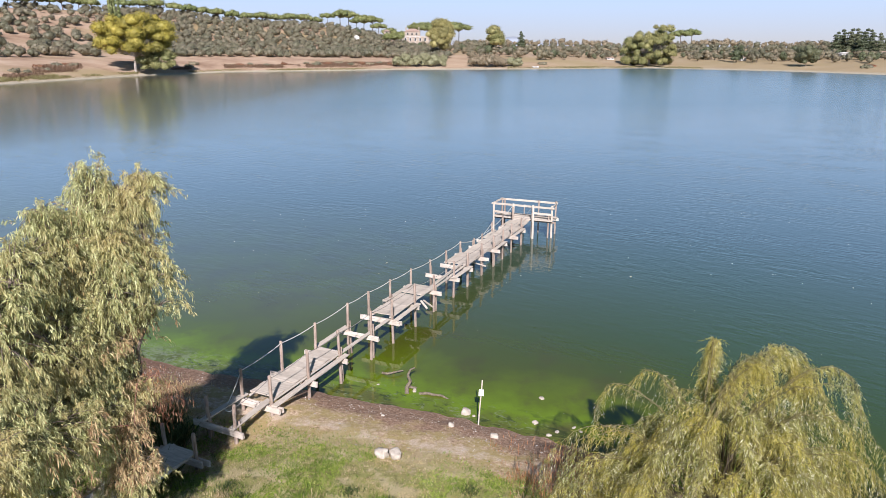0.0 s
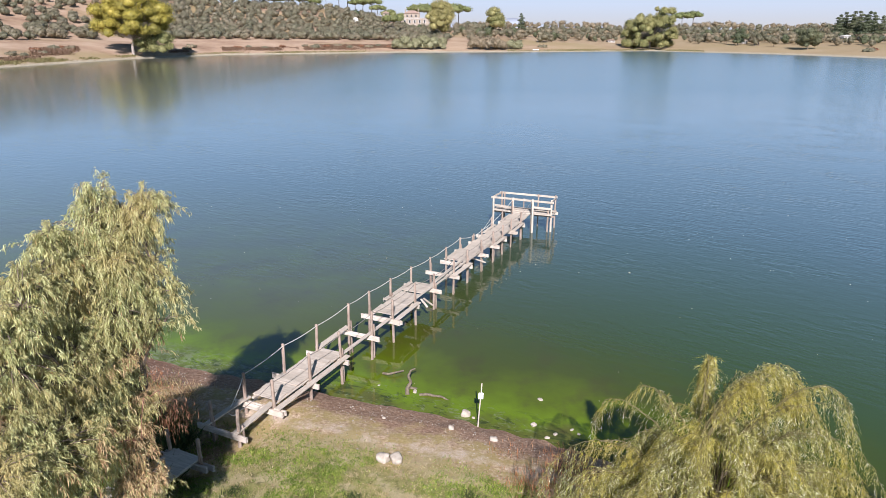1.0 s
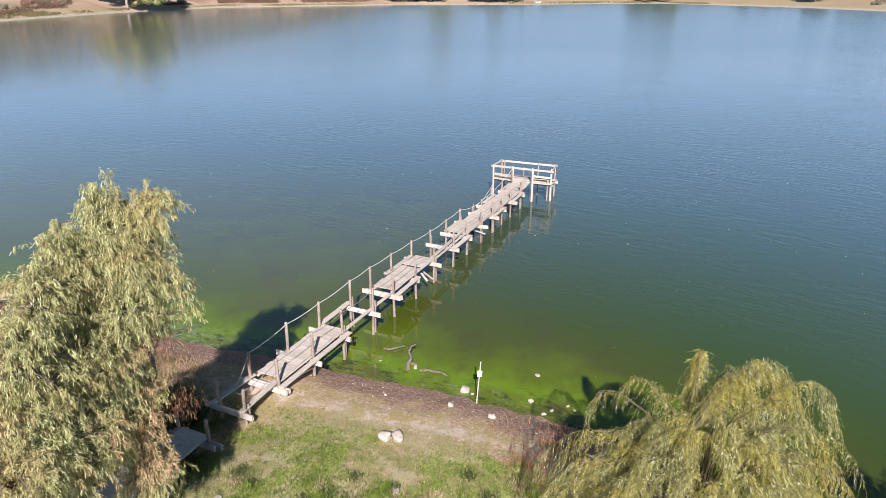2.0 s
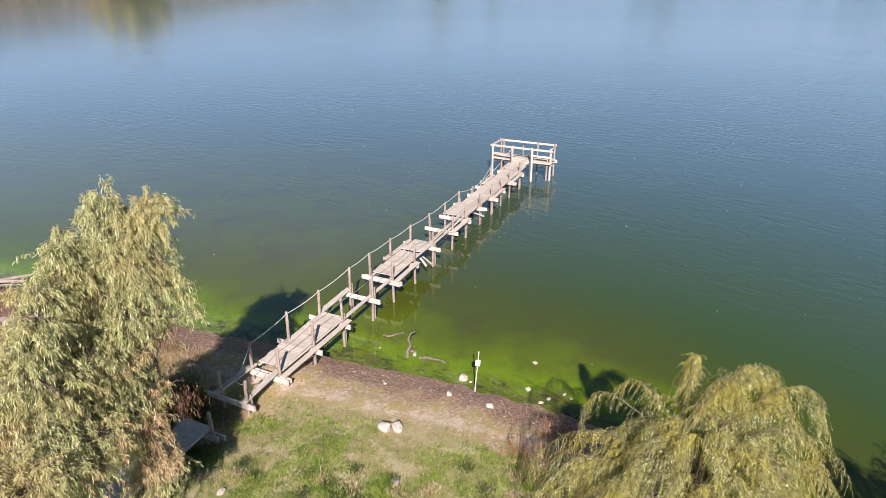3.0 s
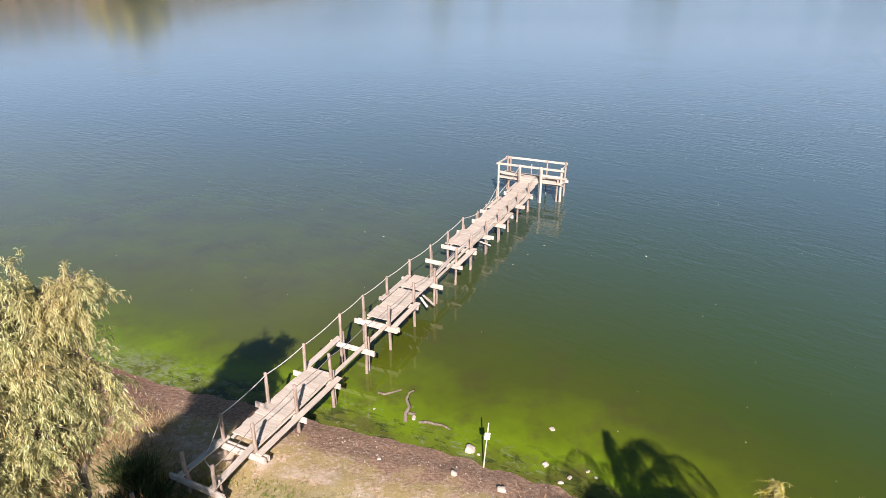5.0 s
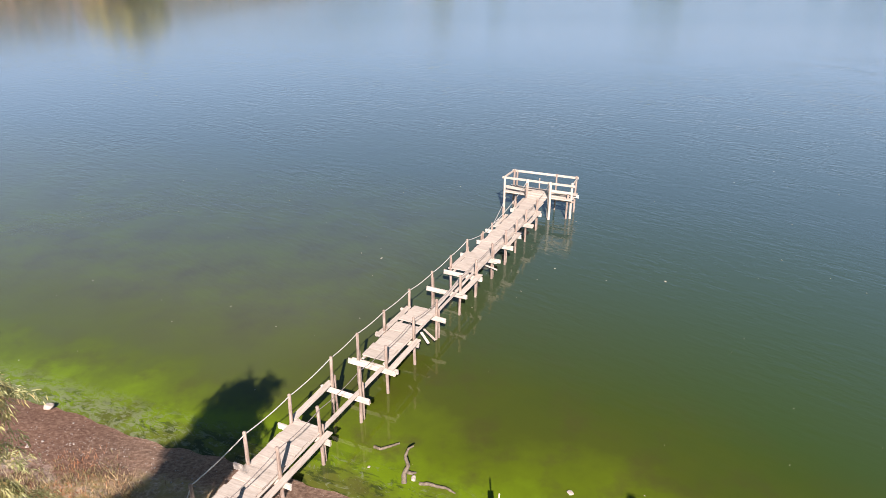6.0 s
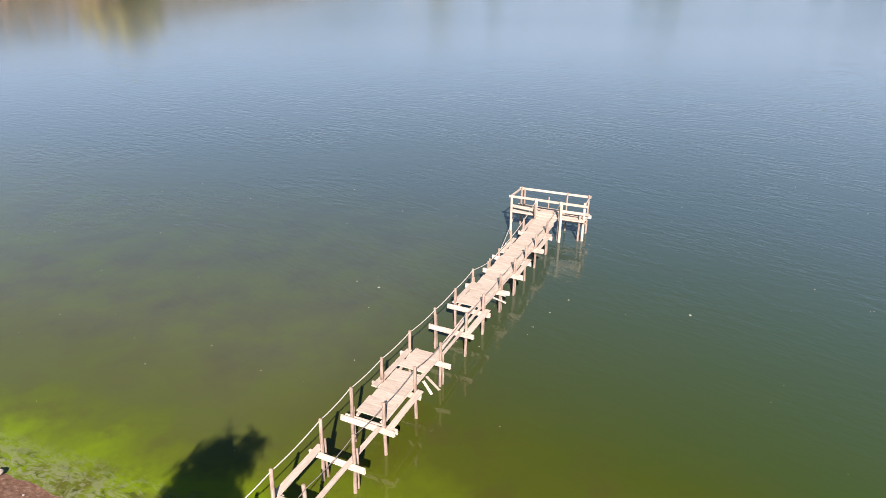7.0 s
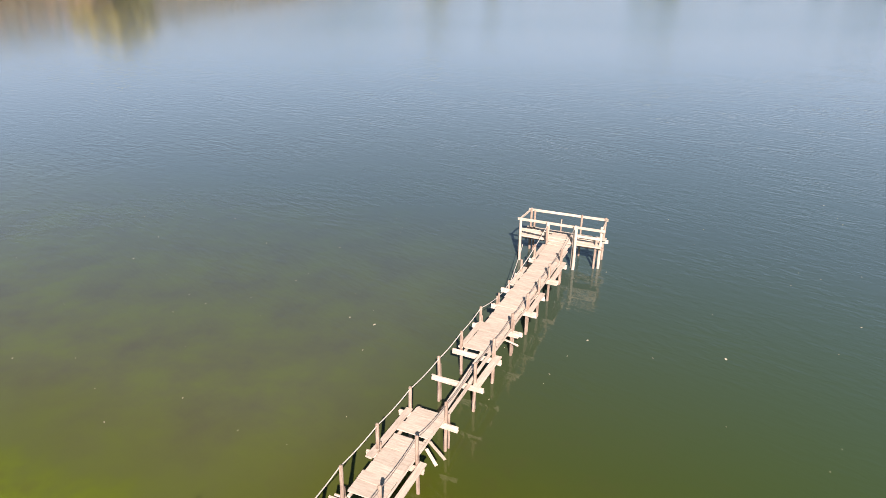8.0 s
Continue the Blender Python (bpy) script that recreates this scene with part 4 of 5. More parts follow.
            line = side * span + down * drop * 1.8 * f ** 0.8
            line /= np.linalg.norm(line, axis=1)[:, None]
            off = np.cross(line, rng.normal(size=3))
            off /= np.linalg.norm(off, axis=1)[:, None] + 1e-9
            bases.append(pts)
            ways.append(line * 0.85 + off * np.where(np.arange(m) % 2, 0.5, -0.5)[:, None] + rng.normal(scale=0.2, size=(m, 3)))
    bases, ways = np.concatenate(bases), np.concatenate(ways)
    n = len(bases)
    t.build("trunk", BARK, tree)
    leaves("crown", bases, ways, rng.uniform(0.055, 0.11, n), rng.uniform(0.0065, 0.0105, n), LEAF_WILLOW, rng, tree, "hanging strands of narrow yellow-green leaves")


def build_shrub(lobes, label, seed):
    rng = np.random.RandomState(seed)
    shrub = empty_thing("willow_shrub", (0, 0, 0))
    tagged(shrub, label, "shrub")
    bases, ways = [], []
    t = Tubes()
    for c, r in lobes:
        c, r = np.array(c), np.array(r)
        foot = np.array([c[0], c[1], float(height([c[:2]])[0]) - 0.05])
        for _ in range(120):
            u = rng.normal(size=3)
            u[2] = abs(u[2]) * 0.9 - 0.2
            u /= np.linalg.norm(u)
            tip = c + u * r * rng.uniform(0.6, 1.05)
            if rng.rand() < 0.2:
                t.add(arc(foot, tip, 0.1, 5), np.linspace(0.02, 0.006, 5), 4)
            for _ in range(5):
                out = u * 0.5 + rng.normal(scale=0.5, size=3)
                f = np.sort(rng.uniform(0, 1, 15))[:, None]
                bases.append(tip + rng.normal(scale=0.12, size=3) + out * 0.25 * f - np.array([0, 0, 1]) * 0.35 * f ** 1.6)
                ways.append(out * 0.5 + np.array([0, 0, -0.7]) * f + rng.normal(scale=0.5, size=(15, 3)))
    bases, ways = np.concatenate(bases), np.concatenate(ways)
    t.build("stem", BARK_WILLOW, shrub)
    leaves("crown", bases, ways, rng.uniform(0.08, 0.15, len(bases)), rng.uniform(0.014, 0.026, len(bases)), LEAF_WILLOW, rng, shrub)


build_grey_willow()
build_weeping_willow()
build_shrub((((-9.4, 11.3, 2.4), (1.3, 1.2, 0.9)), ((-10.6, 11.6, 2.2), (1.2, 1.2, 0.8)), ((-8.4, 10.9, 2.3), (0.9, 0.9, 0.8)), ((-11.8, 12.0, 2.3), (1.2, 1.2, 0.8)), ((-10.6, 13.2, 2.4), (1.2, 1.1, 1.0))),
            "low yellowing willow shrub at the foot of the tree", 29)
# never in view; added only to cast the dark patch on the water
build_shrub((((12.0, 8.2, 3.2), (1.5, 1.6, 1.6)), ((13.3, 8.6, 3.4), (1.5, 1.6, 1.6)), ((11.4, 7.6, 4.6), (1.0, 1.2, 1.0))), "tall shrub out of view, added to shade the shallows", 30)


# ---------------------------------------------------------------- far trees and houses
def bearing(px):
    """Direction in degrees from north that belongs to a step along the skyline."""
    return math.atan((px - 784) / 1249.0)


@functools.lru_cache(maxsize=None)
def sight(px):
    th = bearing(px)
    r = np.linspace(180, 900, 721)
    p = np.column_stack([r * math.sin(th), r * math.cos(th)])
    return p, shore_distance(p)


def across(px, d):
    """The place on the far bank at that bearing, d metres behind the water's edge."""
    p, sd = sight(px)
    k = int(np.argmax(sd > d))
    x, y = p[k]
    return Vector((x, y, float(height([(x, y)])[0])))


def card_crown(lobes, per_area, size, rng):
    """Leaf clumps over uneven lobes: places, outward directions, sizes."""
    base, way, ln = [], [], []
    for c, r in lobes:
        c, r = np.array(c, float), np.array(r, float)
        n = max(24, int(1.45 * per_area * (r[0] * r[1] * r[2]) ** (2 / 3)))
        u = rng.normal(size=(n, 3))
        u /= np.linalg.norm(u, axis=1)[:, None]
        u = u[u[:, 2] > -0.6]
        n = len(u)
        rad = rng.uniform(0.55, 1.16, n)[:, None] ** 0.8 * (1 + 0.15 * np.sin(u @ rng.normal(size=3) * 5 + rng.uniform(0, 6)))[:, None]
        base.append(c + u * r * rad)
        way.append(u + rng.normal(scale=0.5, size=(n, 3)))
        ln.append(rng.uniform(0.5, 1.25, n) * size)
    return np.concatenate(base), np.concatenate(way), np.concatenate(ln)


def ico():
    """A ball of 20 triangles, as arrays, for the lumps inside crowns."""
    bm = bmesh.new()
    bmesh.ops.create_icosphere(bm, subdivisions=1, radius=1.0)
    v = np.array([tuple(q.co) for q in bm.verts])
    f = np.array([[q.index for q in p.verts] for p in bm.faces])
    bm.free()
    return v, f


ICO = ico()


def clumps(name, base, out, size, material, rng, parent=None, lobes=()):
    """Sprays of foliage that face outwards: bent, ragged five-cornered leaf clumps in one mesh."""
    n = len(base)
    out = out / (np.linalg.norm(out, axis=1)[:, None] + 1e-9)
    a = np.cross(out, rng.normal(size=(n, 3)))
    a /= np.linalg.norm(a, axis=1)[:, None] + 1e-9
    b = np.cross(out, a)
    size = np.broadcast_to(size, n)[:, None]
    ring = []
    for k in range(4):
        t = math.pi / 2 * k + rng.uniform(-0.5, 0.5, (n, 1))
        ring.append(base + (a * np.cos(t) + b * np.sin(t)) * size * rng.uniform(0.35, 0.75, (n, 1)) + out * size * rng.uniform(-0.25, 0.15, (n, 1)))
    v = np.stack(ring, axis=1).reshape(-1, 3)
    idx = [np.arange(n * 4, dtype=np.int32)]
    start = [np.arange(0, n * 4, 4, dtype=np.int32)]
    # a lumpy inner mass of leaves in each lobe
    hv, hf = ICO
    vs, m, q = [v], len(v), n * 4
    for c, r in lobes:
        wob = 1 + 0.14 * np.sin(hv @ rng.normal(size=3) * 4 + rng.uniform(0, 6)) + rng.normal(scale=0.07, size=len(hv))
        vs.append(np.array(c) + hv * np.array(r) * 0.86 * wob[:, None])
        idx.append((hf + m).ravel().astype(np.int32))
        start.append(np.arange(q, q + len(hf) * 3, 3, dtype=np.int32))
        m += len(hv)
        q += len(hf) * 3
    v = np.concatenate(vs)
    me = bpy.data.meshes.new(name)
    me.vertices.add(len(v))
    me.vertices.foreach_set("co", v.ravel())
    me.loops.add(q)
    me.loops.foreach_set("vertex_index", np.concatenate(idx))
    me.polygons.add(sum(len(a) for a in start))
    me.polygons.foreach_set("loop_start", np.concatenate(start))
    me.polygons.foreach_set("use_smooth", [True] * len(me.polygons))
    me.update(calc_edges=True)
    me.materials.append(material)
    ob = new(name, me)
    if parent is not None:
        ob.parent = parent
    return ob


def make_tree(name, label, lobes, per_area, size, leaf, bark, trunk_r, fork_z, seed, category="tree", stems=1, under=None, under_leaf=None):
    """A tree about its own foot at the origin."""
    rng = np.random.RandomState(seed)
    tree = empty_thing(name)
    tagged(tree, label, category)
    t = Tubes()
    for k in range(stems):
        off = np.array([rng.uniform(-1, 1), rng.uniform(-1, 1), 0]) * trunk_r * (3 if stems > 1 else 0)
        fork = np.array([rng.uniform(-0.4, 0.4) * trunk_r * 3, rng.uniform(-0.4, 0.4) * trunk_r * 3, fork_z]) + off
        t.add([off - (0, 0, 0.4), off * 1.0 + (0, 0, fork_z * 0.5), fork], [trunk_r * 1.25, trunk_r, trunk_r * 0.8], 7 if trunk_r > 0.3 else 5)
        for c, r in lobes[k::stems]:
            t.add(arc(fork - (0, 0, 0.05), np.array(c) - (0, 0, 0.1), 0.05 * fork_z, 5), np.linspace(trunk_r * 0.5, trunk_r * 0.12, 5), 5 if trunk_r > 0.3 else 3)
    t.build("trunk", bark, tree)
    b, w, ln = card_crown(lobes, per_area, size, rng)
    clumps("crown", b, w, ln, leaf, rng, tree, lobes)
    if under:
        b, w, ln = card_crown(under, per_area, size, rng)
        clumps("lower_crown", b, w, ln, under_leaf, rng, tree, under)
    return tree


def lobes_within(rng, xs, tops, lows, n, r):
    """Lobes that fill an uneven crown given by its outline along x."""
    out = []
    while len(out) < n:
        x = rng.uniform(xs[0] + r, xs[-1] - r)
        hi, lo = np.interp(x, xs, tops), np.interp(x, xs, lows)
        q = r * rng.uniform(0.65, 1.25)
        if hi - lo < 2 * q:
            continue
        deep = 0.45 * (xs[-1] - xs[0]) * math.sqrt(max(0.05, 1 - (x / max(-xs[0], xs[-1])) ** 2))
        out.append(((x, rng.uniform(-1, 1) * (deep - q), rng.uniform(lo + q * 0.7, hi - q * 0.8)), (q, q, q * 0.85)))
    return out


def lobes_round(rng, w, h, z0, n, k=0.45):
    """Uneven lobes that fill a crown w wide and h high over z0."""
    out = [((0, 0, z0 + h * 0.45), (w * 0.24, w * 0.24, h * 0.30))]
    skew = rng.uniform(0, 6.28)
    for _ in range(n):
        a, q, f = rng.uniform(0, 6.28), math.sqrt(rng.uniform(0.1, 1)), rng.uniform(0.08, 0.92)
        env = math.sin(math.pi * (0.12 + 0.80 * f)) ** 0.7 * (0.88 + 0.16 * math.sin(a * 2 + skew) + 0.12 * math.sin(a * 5 + f * 7 + skew))
        r = w * k * 0.5 * rng.uniform(0.55, 1.25)
        out.append(((math.cos(a) * q * (w / 2 - r) * env, math.sin(a) * q * (w / 2 - r) * env, z0 + r * 0.6 + f * (h - 1.4 * r)), (r, r, r * 0.85)))
    return out


def scatter(protos, places):
    """Copies of prototypes at places (position, scale); the prototypes take the first places."""
    rng = random.Random(31)
    used = set()
    for k, (p, sc) in enumerate(places):
        pr = protos[k % len(protos)]
        m = Matrix.LocRotScale(p, Euler((0, 0, rng.uniform(0, 6.28))), (sc * rng.uniform(0.9, 1.1), sc * rng.uniform(0.9, 1.1), sc))
        if pr.name not in used:
            used.add(pr.name)
            pr.matrix_basis = m
        else:
            base = pr.scale.copy()
            pr.scale = (1, 1, 1)
            copy_thing(pr, m)
            pr.scale = base


def build_far_bank():
    R = np.random.RandomState
    r5 = R(5)
    # olive grove on the slope
    olives = [make_tree("olive_tree", "grey-green olive tree on the dry slope", lobes_round(R(40 + i), 8.0, 4.6, 0.1, 7, 0.56), 16, 0.54, FAR_OLIVE, BARK, 0.22, 1.3, 40 + i) for i in range(5)]
    for o in olives:
        tagged(o, group="olive grove")
    places = []
    for d in np.arange(52, 230, 9.5):
        px = -60 + r5.uniform(0, 20)
        while px < 800:
            dens = 0.62 if px < 190 else 0.95
            lim = np.interp(px, [-60, 450, 690, 800], [225, 228, 175, 60])
            if r5.rand() < dens and d < lim and not (185 < px < 300 and d < 62):
                places.append((across(px + r5.uniform(-5, 5), d + r5.uniform(-4, 4)), r5.uniform(0.75, 1.25)))
            px += r5.uniform(17, 30) if px < 190 else r5.uniform(11, 17)
    near = sorted(places, key=lambda q: q[0].length)
    scatter(olives, near[:290])
    lob = []
    for p, sc in near[290:]:
        for c, r in lobes_round(r5, 7.0, 4.4, 0.3, 3, 0.65):
            lob.append((np.array(p) + np.array(c) * sc, np.array(r) * sc))
    b, w, ln = card_crown(lob, 8, 0.9, r5)
    tagged(clumps("olive_grove", b, w, ln, FAR_OLIVE, r5, None, lob), "grey-green olive trees high on the slope", "trees", kind="stuff")
    # umbrella pines along the ridge
    pines, tall = [], []
    for i in range(5):
        q = R(60 + i)
        high = 0.0 if i < 3 else 4.5
        wide = 4.6 if i < 3 else 6.4
        lb = [((math.cos(a) * e * wide, math.sin(a) * e * wide, 5.6 + high + 1.5 * (1 - e * e) + q.uniform(-0.3, 0.3)), (q.uniform(2.2, 3.0), q.uniform(2.2, 3.0), q.uniform(1.6, 2.2))) for a, e in zip(q.uniform(0, 6.28, 12 if i < 3 else 18), np.sqrt(q.uniform(0, 1, 12 if i < 3 else 18)))]
        tree = tagged(make_tree("umbrella_pine", "umbrella pine with a rounded green crown on the ridge", lb, 20, 0.65, FAR_PINE, BARK, 0.3, 4.0 + high, 60 + i), group="pines on the ridge")
        (pines if i < 3 else tall).append(tree)
    places = []
    for px, d, sc in ((28, 205, 1.15), (52, 215, 1.0), (75, 205, 1.2), (100, 215, 1.1), (122, 208, 1.25), (150, 215, 1.0), (172, 205, 1.0), (228, 215, 1.05), (256, 218, 1.15), (286, 215, 1.15), (316, 218, 1.1), (341, 216, 1.1), (364, 220, 1.05), (390, 216, 1.1), (416, 218, 1.1),
                      (441, 216, 1.05), (469, 215, 1.15), (491, 218, 1.0), (517, 212, 1.15), (541, 215, 1.15), (563, 218, 0.9), (690, 195, 1.15), (711, 205, 1.0), (-20, 210, 1.2), (10, 208, 1.1)):
        places.append((across(px, d), sc))
    scatter(pines, places)
    scatter(tall, [(across(px, d), sc) for px, d, sc in ((582, 206, 0.85), (604, 200, 1.2), (619, 206, 1.25), (632, 198, 0.95), (645, 203, 1.2), (660, 206, 1.25), (671, 198, 0.9), (742, 212, 1.35), (758, 205, 1.45), (776, 214, 1.5), (797, 206, 1.5), (812, 212, 1.5), (1203, 190, 1.1), (1222, 195, 1.15))])
    # one pine in front of the villa
    p = across(697, 95)
    pine = make_tree("umbrella_pine", "broad umbrella pine standing before the villa", [((q[0] * 5.6, q[1] * 4.4, 10.4 + q[2]), (3.6, 3.4, 1.8)) for q in R(77).uniform(-1, 1, (13, 3))], 40, 0.5, FAR_PINE, BARK, 0.35, 8.0, 77)
    pine.location = p
    # cypresses
    cyp = make_tree("cypress", "slim dark cypress on the ridge", [((0, 0, 2.5 + k * 2.4), (1.25 - 0.08 * k, 1.25 - 0.08 * k, 2.0)) for k in range(6)], 40, 0.7, FAR_PINE, BARK, 0.25, 2.0, 80)
    scatter([cyp], [(across(203, 150), 1.15), (across(211, 152), 1.25), (across(219, 148), 1.1), (across(207, 156), 1.2)])
    # big trees that stand out
    xs = (-18, -14, -8, 0, 6, 12, 17, 19.5)
    crown = lobes_within(R(90), xs, (15, 22, 26.5, 28, 27, 25, 20, 13), (10, 8.5, 7, 7.5, 8, 8, 8, 8), 95, 3.0)
    low = lobes_within(R(89), (1, 4, 9, 14, 18, 19.5), (9, 11, 13, 12, 10, 7), (5, 0.6, 0.2, 0.2, 0.6, 3), 34, 2.4)
    t = make_tree("plane_tree", "broad autumn-yellow plane tree at the water's edge", crown, 76, 0.5, FAR_YELLOW, BARK_PALE, 0.6, 6.5, 90, under=low, under_leaf=FAR_MIXED)
    t.location = across(236, 6)
    xs = (-19, -15, -8, -1, 5, 11, 14.5, 16.5)
    crown = lobes_within(R(91), xs, (13, 20, 23, 25, 26.5, 25.5, 21, 12), (0.3, 0.2, 0.2, 0.2, 0.2, 0.2, 0.2, 2), 95, 2.8)
    t = make_tree("plane_tree", "large yellow-green plane tree at the water's edge", [q for q in crown if q[0][2] > 8 or q[0][0] < -6], 76, 0.5, FAR_MIXED, BARK_PALE, 0.6, 5.0, 91, under=[q for q in crown if q[0][2] <= 8 and q[0][0] >= -6], under_leaf=FAR_MIXED)
    t.location = across(1150, 9)
    for px, d, w, h, z0, leaf, n, seed, label in (
                                                 (781, 62, 25, 23, 3.5, FAR_CREAM, 48, 92, "yellowing plane tree beside the villa"),
                                                 (876, 120, 21, 17, 4, FAR_MIXED, 30, 93, "rounded yellow-green tree above the far fields"),
                                                 (1430, 22, 18, 13, 0.2, FAR_DARK, 22, 94, "dense dark green tree on the far bank"),
                                                 (1305, 42, 12, 11, 0.6, FAR_DARK, 16, 95, "dark green tree on the far bank"),
                                                 (1342, 46, 11, 9, 0.6, FAR_OLIVE, 16, 96, "grey-green tree on the far bank"),
                                                 (1130, 160, 7, 13, 2, FAR_DARK, 12, 97, "tall dark tree behind the fields")):
        t = make_tree("plane_tree" if w > 18 else "broadleaf_tree", label, lobes_round(R(seed), w, h, z0, n, 0.30), 56, 0.48, leaf, BARK_PALE if w > 18 else BARK, 0.55 if w > 18 else 0.3, max(3.0, z0 + 2), seed, stems=1)
        t.location = across(px, d)
    # tall conifers
    con = make_tree("cedar", "dark spreading cedar on the far bank", [((0.9 * math.sin(k * 2.3), 0.9 * math.cos(k * 2.3), 2.2 + k * 1.7), (5.4 - 0.52 * k, 5.4 - 0.52 * k, 0.95)) for k in range(9)], 52, 0.7, FAR_DARK, BARK, 0.35, 3.0, 99)
    scatter([con], [(across(px, d), sc) for px, d, sc in ((922, 150, 0.9), (1478, 110, 0.95), (1490, 125, 1.0), (1503, 118, 1.05), (1528, 112, 1.05), (1540, 120, 1.0), (1556, 108, 0.9), (1575, 118, 1.0), (1515, 140, 1.0))])
    # waterside bushes
    for i, (leaf, lab, spots) in enumerate(((FAR_PALE, "pale green willow bush at the water's edge", ((702, 7, 1.0), (718, 8, 1.15), (735, 7, 1.1), (752, 9, 1.2), (770, 7, 1.2), (784, 8, 1.0), (905, 9, 0.9), (918, 8, 0.8))),
                                            (FAR_STRAW, "straw-brown bush at the water's edge", ((838, 7, 1.0), (850, 8, 1.25), (863, 7, 1.35), (878, 8, 1.2), (890, 7, 0.9))))):
        protos = [make_tree("willow_bush", lab, lobes_round(R(110 + 3 * i + j), 9.5, 7.0, -0.2, 14, 0.42), 36, 0.6, leaf, BARK, 0.12, 1.2, 110 + 3 * i + j, "bush", 3) for j in range(2)]
        scatter(protos, [(across(px, d), sc) for px, d, sc in spots])
    # mixed scrub, orchard rows and hedges on the flat side
    kinds = [(FAR_BROWN, "half-bare brown tree on the far fields", 8.5, 6.5), (FAR_OLIVE, "grey-green tree on the far fields", 7.5, 6.0), (FAR_DARK, "dark green tree on the far fields", 8.0, 7.0), (FAR_BROWN, "autumn-brown tree on the far fields", 9.5, 7.0), (FAR_OLIVE, "dull green tree on the far fields", 8.0, 6.5)]
    protos = [make_tree("broadleaf_tree", lab, lobes_round(R(130 + k), w, h, 0.2, 6, 0.54), 18, 0.55, leaf, BARK, 0.22, 1.8, 130 + k) for k, (leaf, lab, w, h) in enumerate(kinds)]
    for o in protos:
        tagged(o, group="trees on the far fields")
    places = []
    for d in (44, 62, 82, 104, 128, 155, 185, 220):
        px = 800 + r5.uniform(0, 25)
        while px < 1640:
            if r5.rand() < np.interp(d, [44, 82, 220], [0.28, 0.85, 0.97]):
                places.append((across(px, d + r5.uniform(-7, 7)), r5.uniform(0.6, 1.15)))
            px += r5.uniform(7, 17)
    for px in np.arange(590, 700, 9):
        places.append((across(px, 172 + r5.uniform(-14, 10)), r5.uniform(0.8, 1.2)))
    for px in np.arange(712, 800, 6):
        places.append((across(px, 125 + r5.uniform(-15, 15)), r5.uniform(0.65, 0.95)))
    places.sort(key=lambda q: q[0].length)
    rest, places = places[250:], places[:250]
    r5.shuffle(places)
    lob = []
    for p, sc in rest:
        for c, r in lobes_round(r5, 8.0, 6.5, 0.4, 4, 0.6):
            lob.append((np.array(p) + np.array(c) * sc, np.array(r) * sc))
    half = len(lob) // 2
    for part_lobes, leaf, lab in ((lob[:half], FAR_OLIVE, "grey-green trees behind the far fields"), (lob[half:], FAR_BROWN, "autumn-brown trees behind the far fields")):
        b, w, ln = card_crown(part_lobes, 7, 0.95, r5)
        tagged(clumps("far_trees", b, w, ln, leaf, r5, None, part_lobes), lab, "trees", kind="stuff")
    scatter(protos, places)
    # low brown reeds and bushes along the dry bank
    low = [make_tree("low_bush", "low brown bush on the dry bank", lobes_round(R(150 + j), 6.5, 1.3, -0.3, 10, 0.34), 26, 0.5, lf, BARK, 0.06, 0.5, 150 + j, "bush", 2) for j, lf in enumerate((FAR_BROWN, FAR_OLIVE, LEAF_DEAD))]
    spots = []
    for px, d in ((20, 14), (42, 12), (60, 20), (75, 14), (95, 22), (110, 24), (125, 20), (330, 12), (420, 14), (440, 16), (470, 12), (500, 16), (540, 18), (560, 14), (580, 16), (600, 18), (620, 14), (640, 17), (655, 14), (670, 18), (690, 14), (960, 16), (1540, 20), (1545, 24), (340, 18), (250, 26)):
        spots.append((across(px, d), r5.uniform(0.7, 1.3)))
    scatter(low, spots)
    # dark reed beds along the dry bank
    base = []
    for p0, p1, d0, d1, n in ((55, 140, 9, 24, 3500), (0, 70, 5, 10, 1500), (395, 530, 6, 15, 3000), (540, 700, 6, 24, 9000), (300, 335, 6, 10, 500)):
        for i in range(n):
            p, sd = sight(r5.randint(p0, p1))
            base.append(p[int(np.argmax(sd > d0 + (d1 - d0) * r5.beta(2, 2)))] + r5.normal(scale=0.3, size=2))
    base = np.array(base)
    base = np.column_stack([base, height(base)])
    clump = np.clip(0.6 + 1.5 * wave_noise(base[:, :2], 0.25, 77), 0, 1)
    base = base[r5.rand(len(base)) < clump]
    n = len(base)
    w = np.column_stack([r5.normal(scale=0.9, size=(n, 2)), np.ones(n)])
    tagged(leaves("reed_bed", base, w, r5.uniform(0.4, 1.0, n), 0.6, FAR_REED, r5), "dark reddish-brown dry reeds along the far bank", "reeds", kind="stuff")
    # yellowing grass at the water's edge
    base = []
    for p0, p1, d0, d1, n in ((-40, 95, 1.5, 7, 4200), (95, 240, 1.5, 5, 1600), (330, 690, 1.2, 4, 2600), (1080, 1250, 1.5, 7, 2400), (900, 1080, 1.5, 9, 2000)):
        for i in range(n):
            p, sd = sight(r5.randint(p0, p1))
            base.append(p[int(np.argmax(sd > d0 + (d1 - d0) * r5.beta(1.5, 2)))] + r5.normal(scale=0.3, size=2))
    base = np.array(base)
    base = np.column_stack([base, height(base) - 0.05])
    base = base[r5.rand(len(base)) < np.clip(0.55 + 1.6 * wave_noise(base[:, :2], 0.2, 78), 0, 1)]
    n = len(base)
    w = np.column_stack([r5.normal(scale=0.8, size=(n, 2)), np.ones(n)])
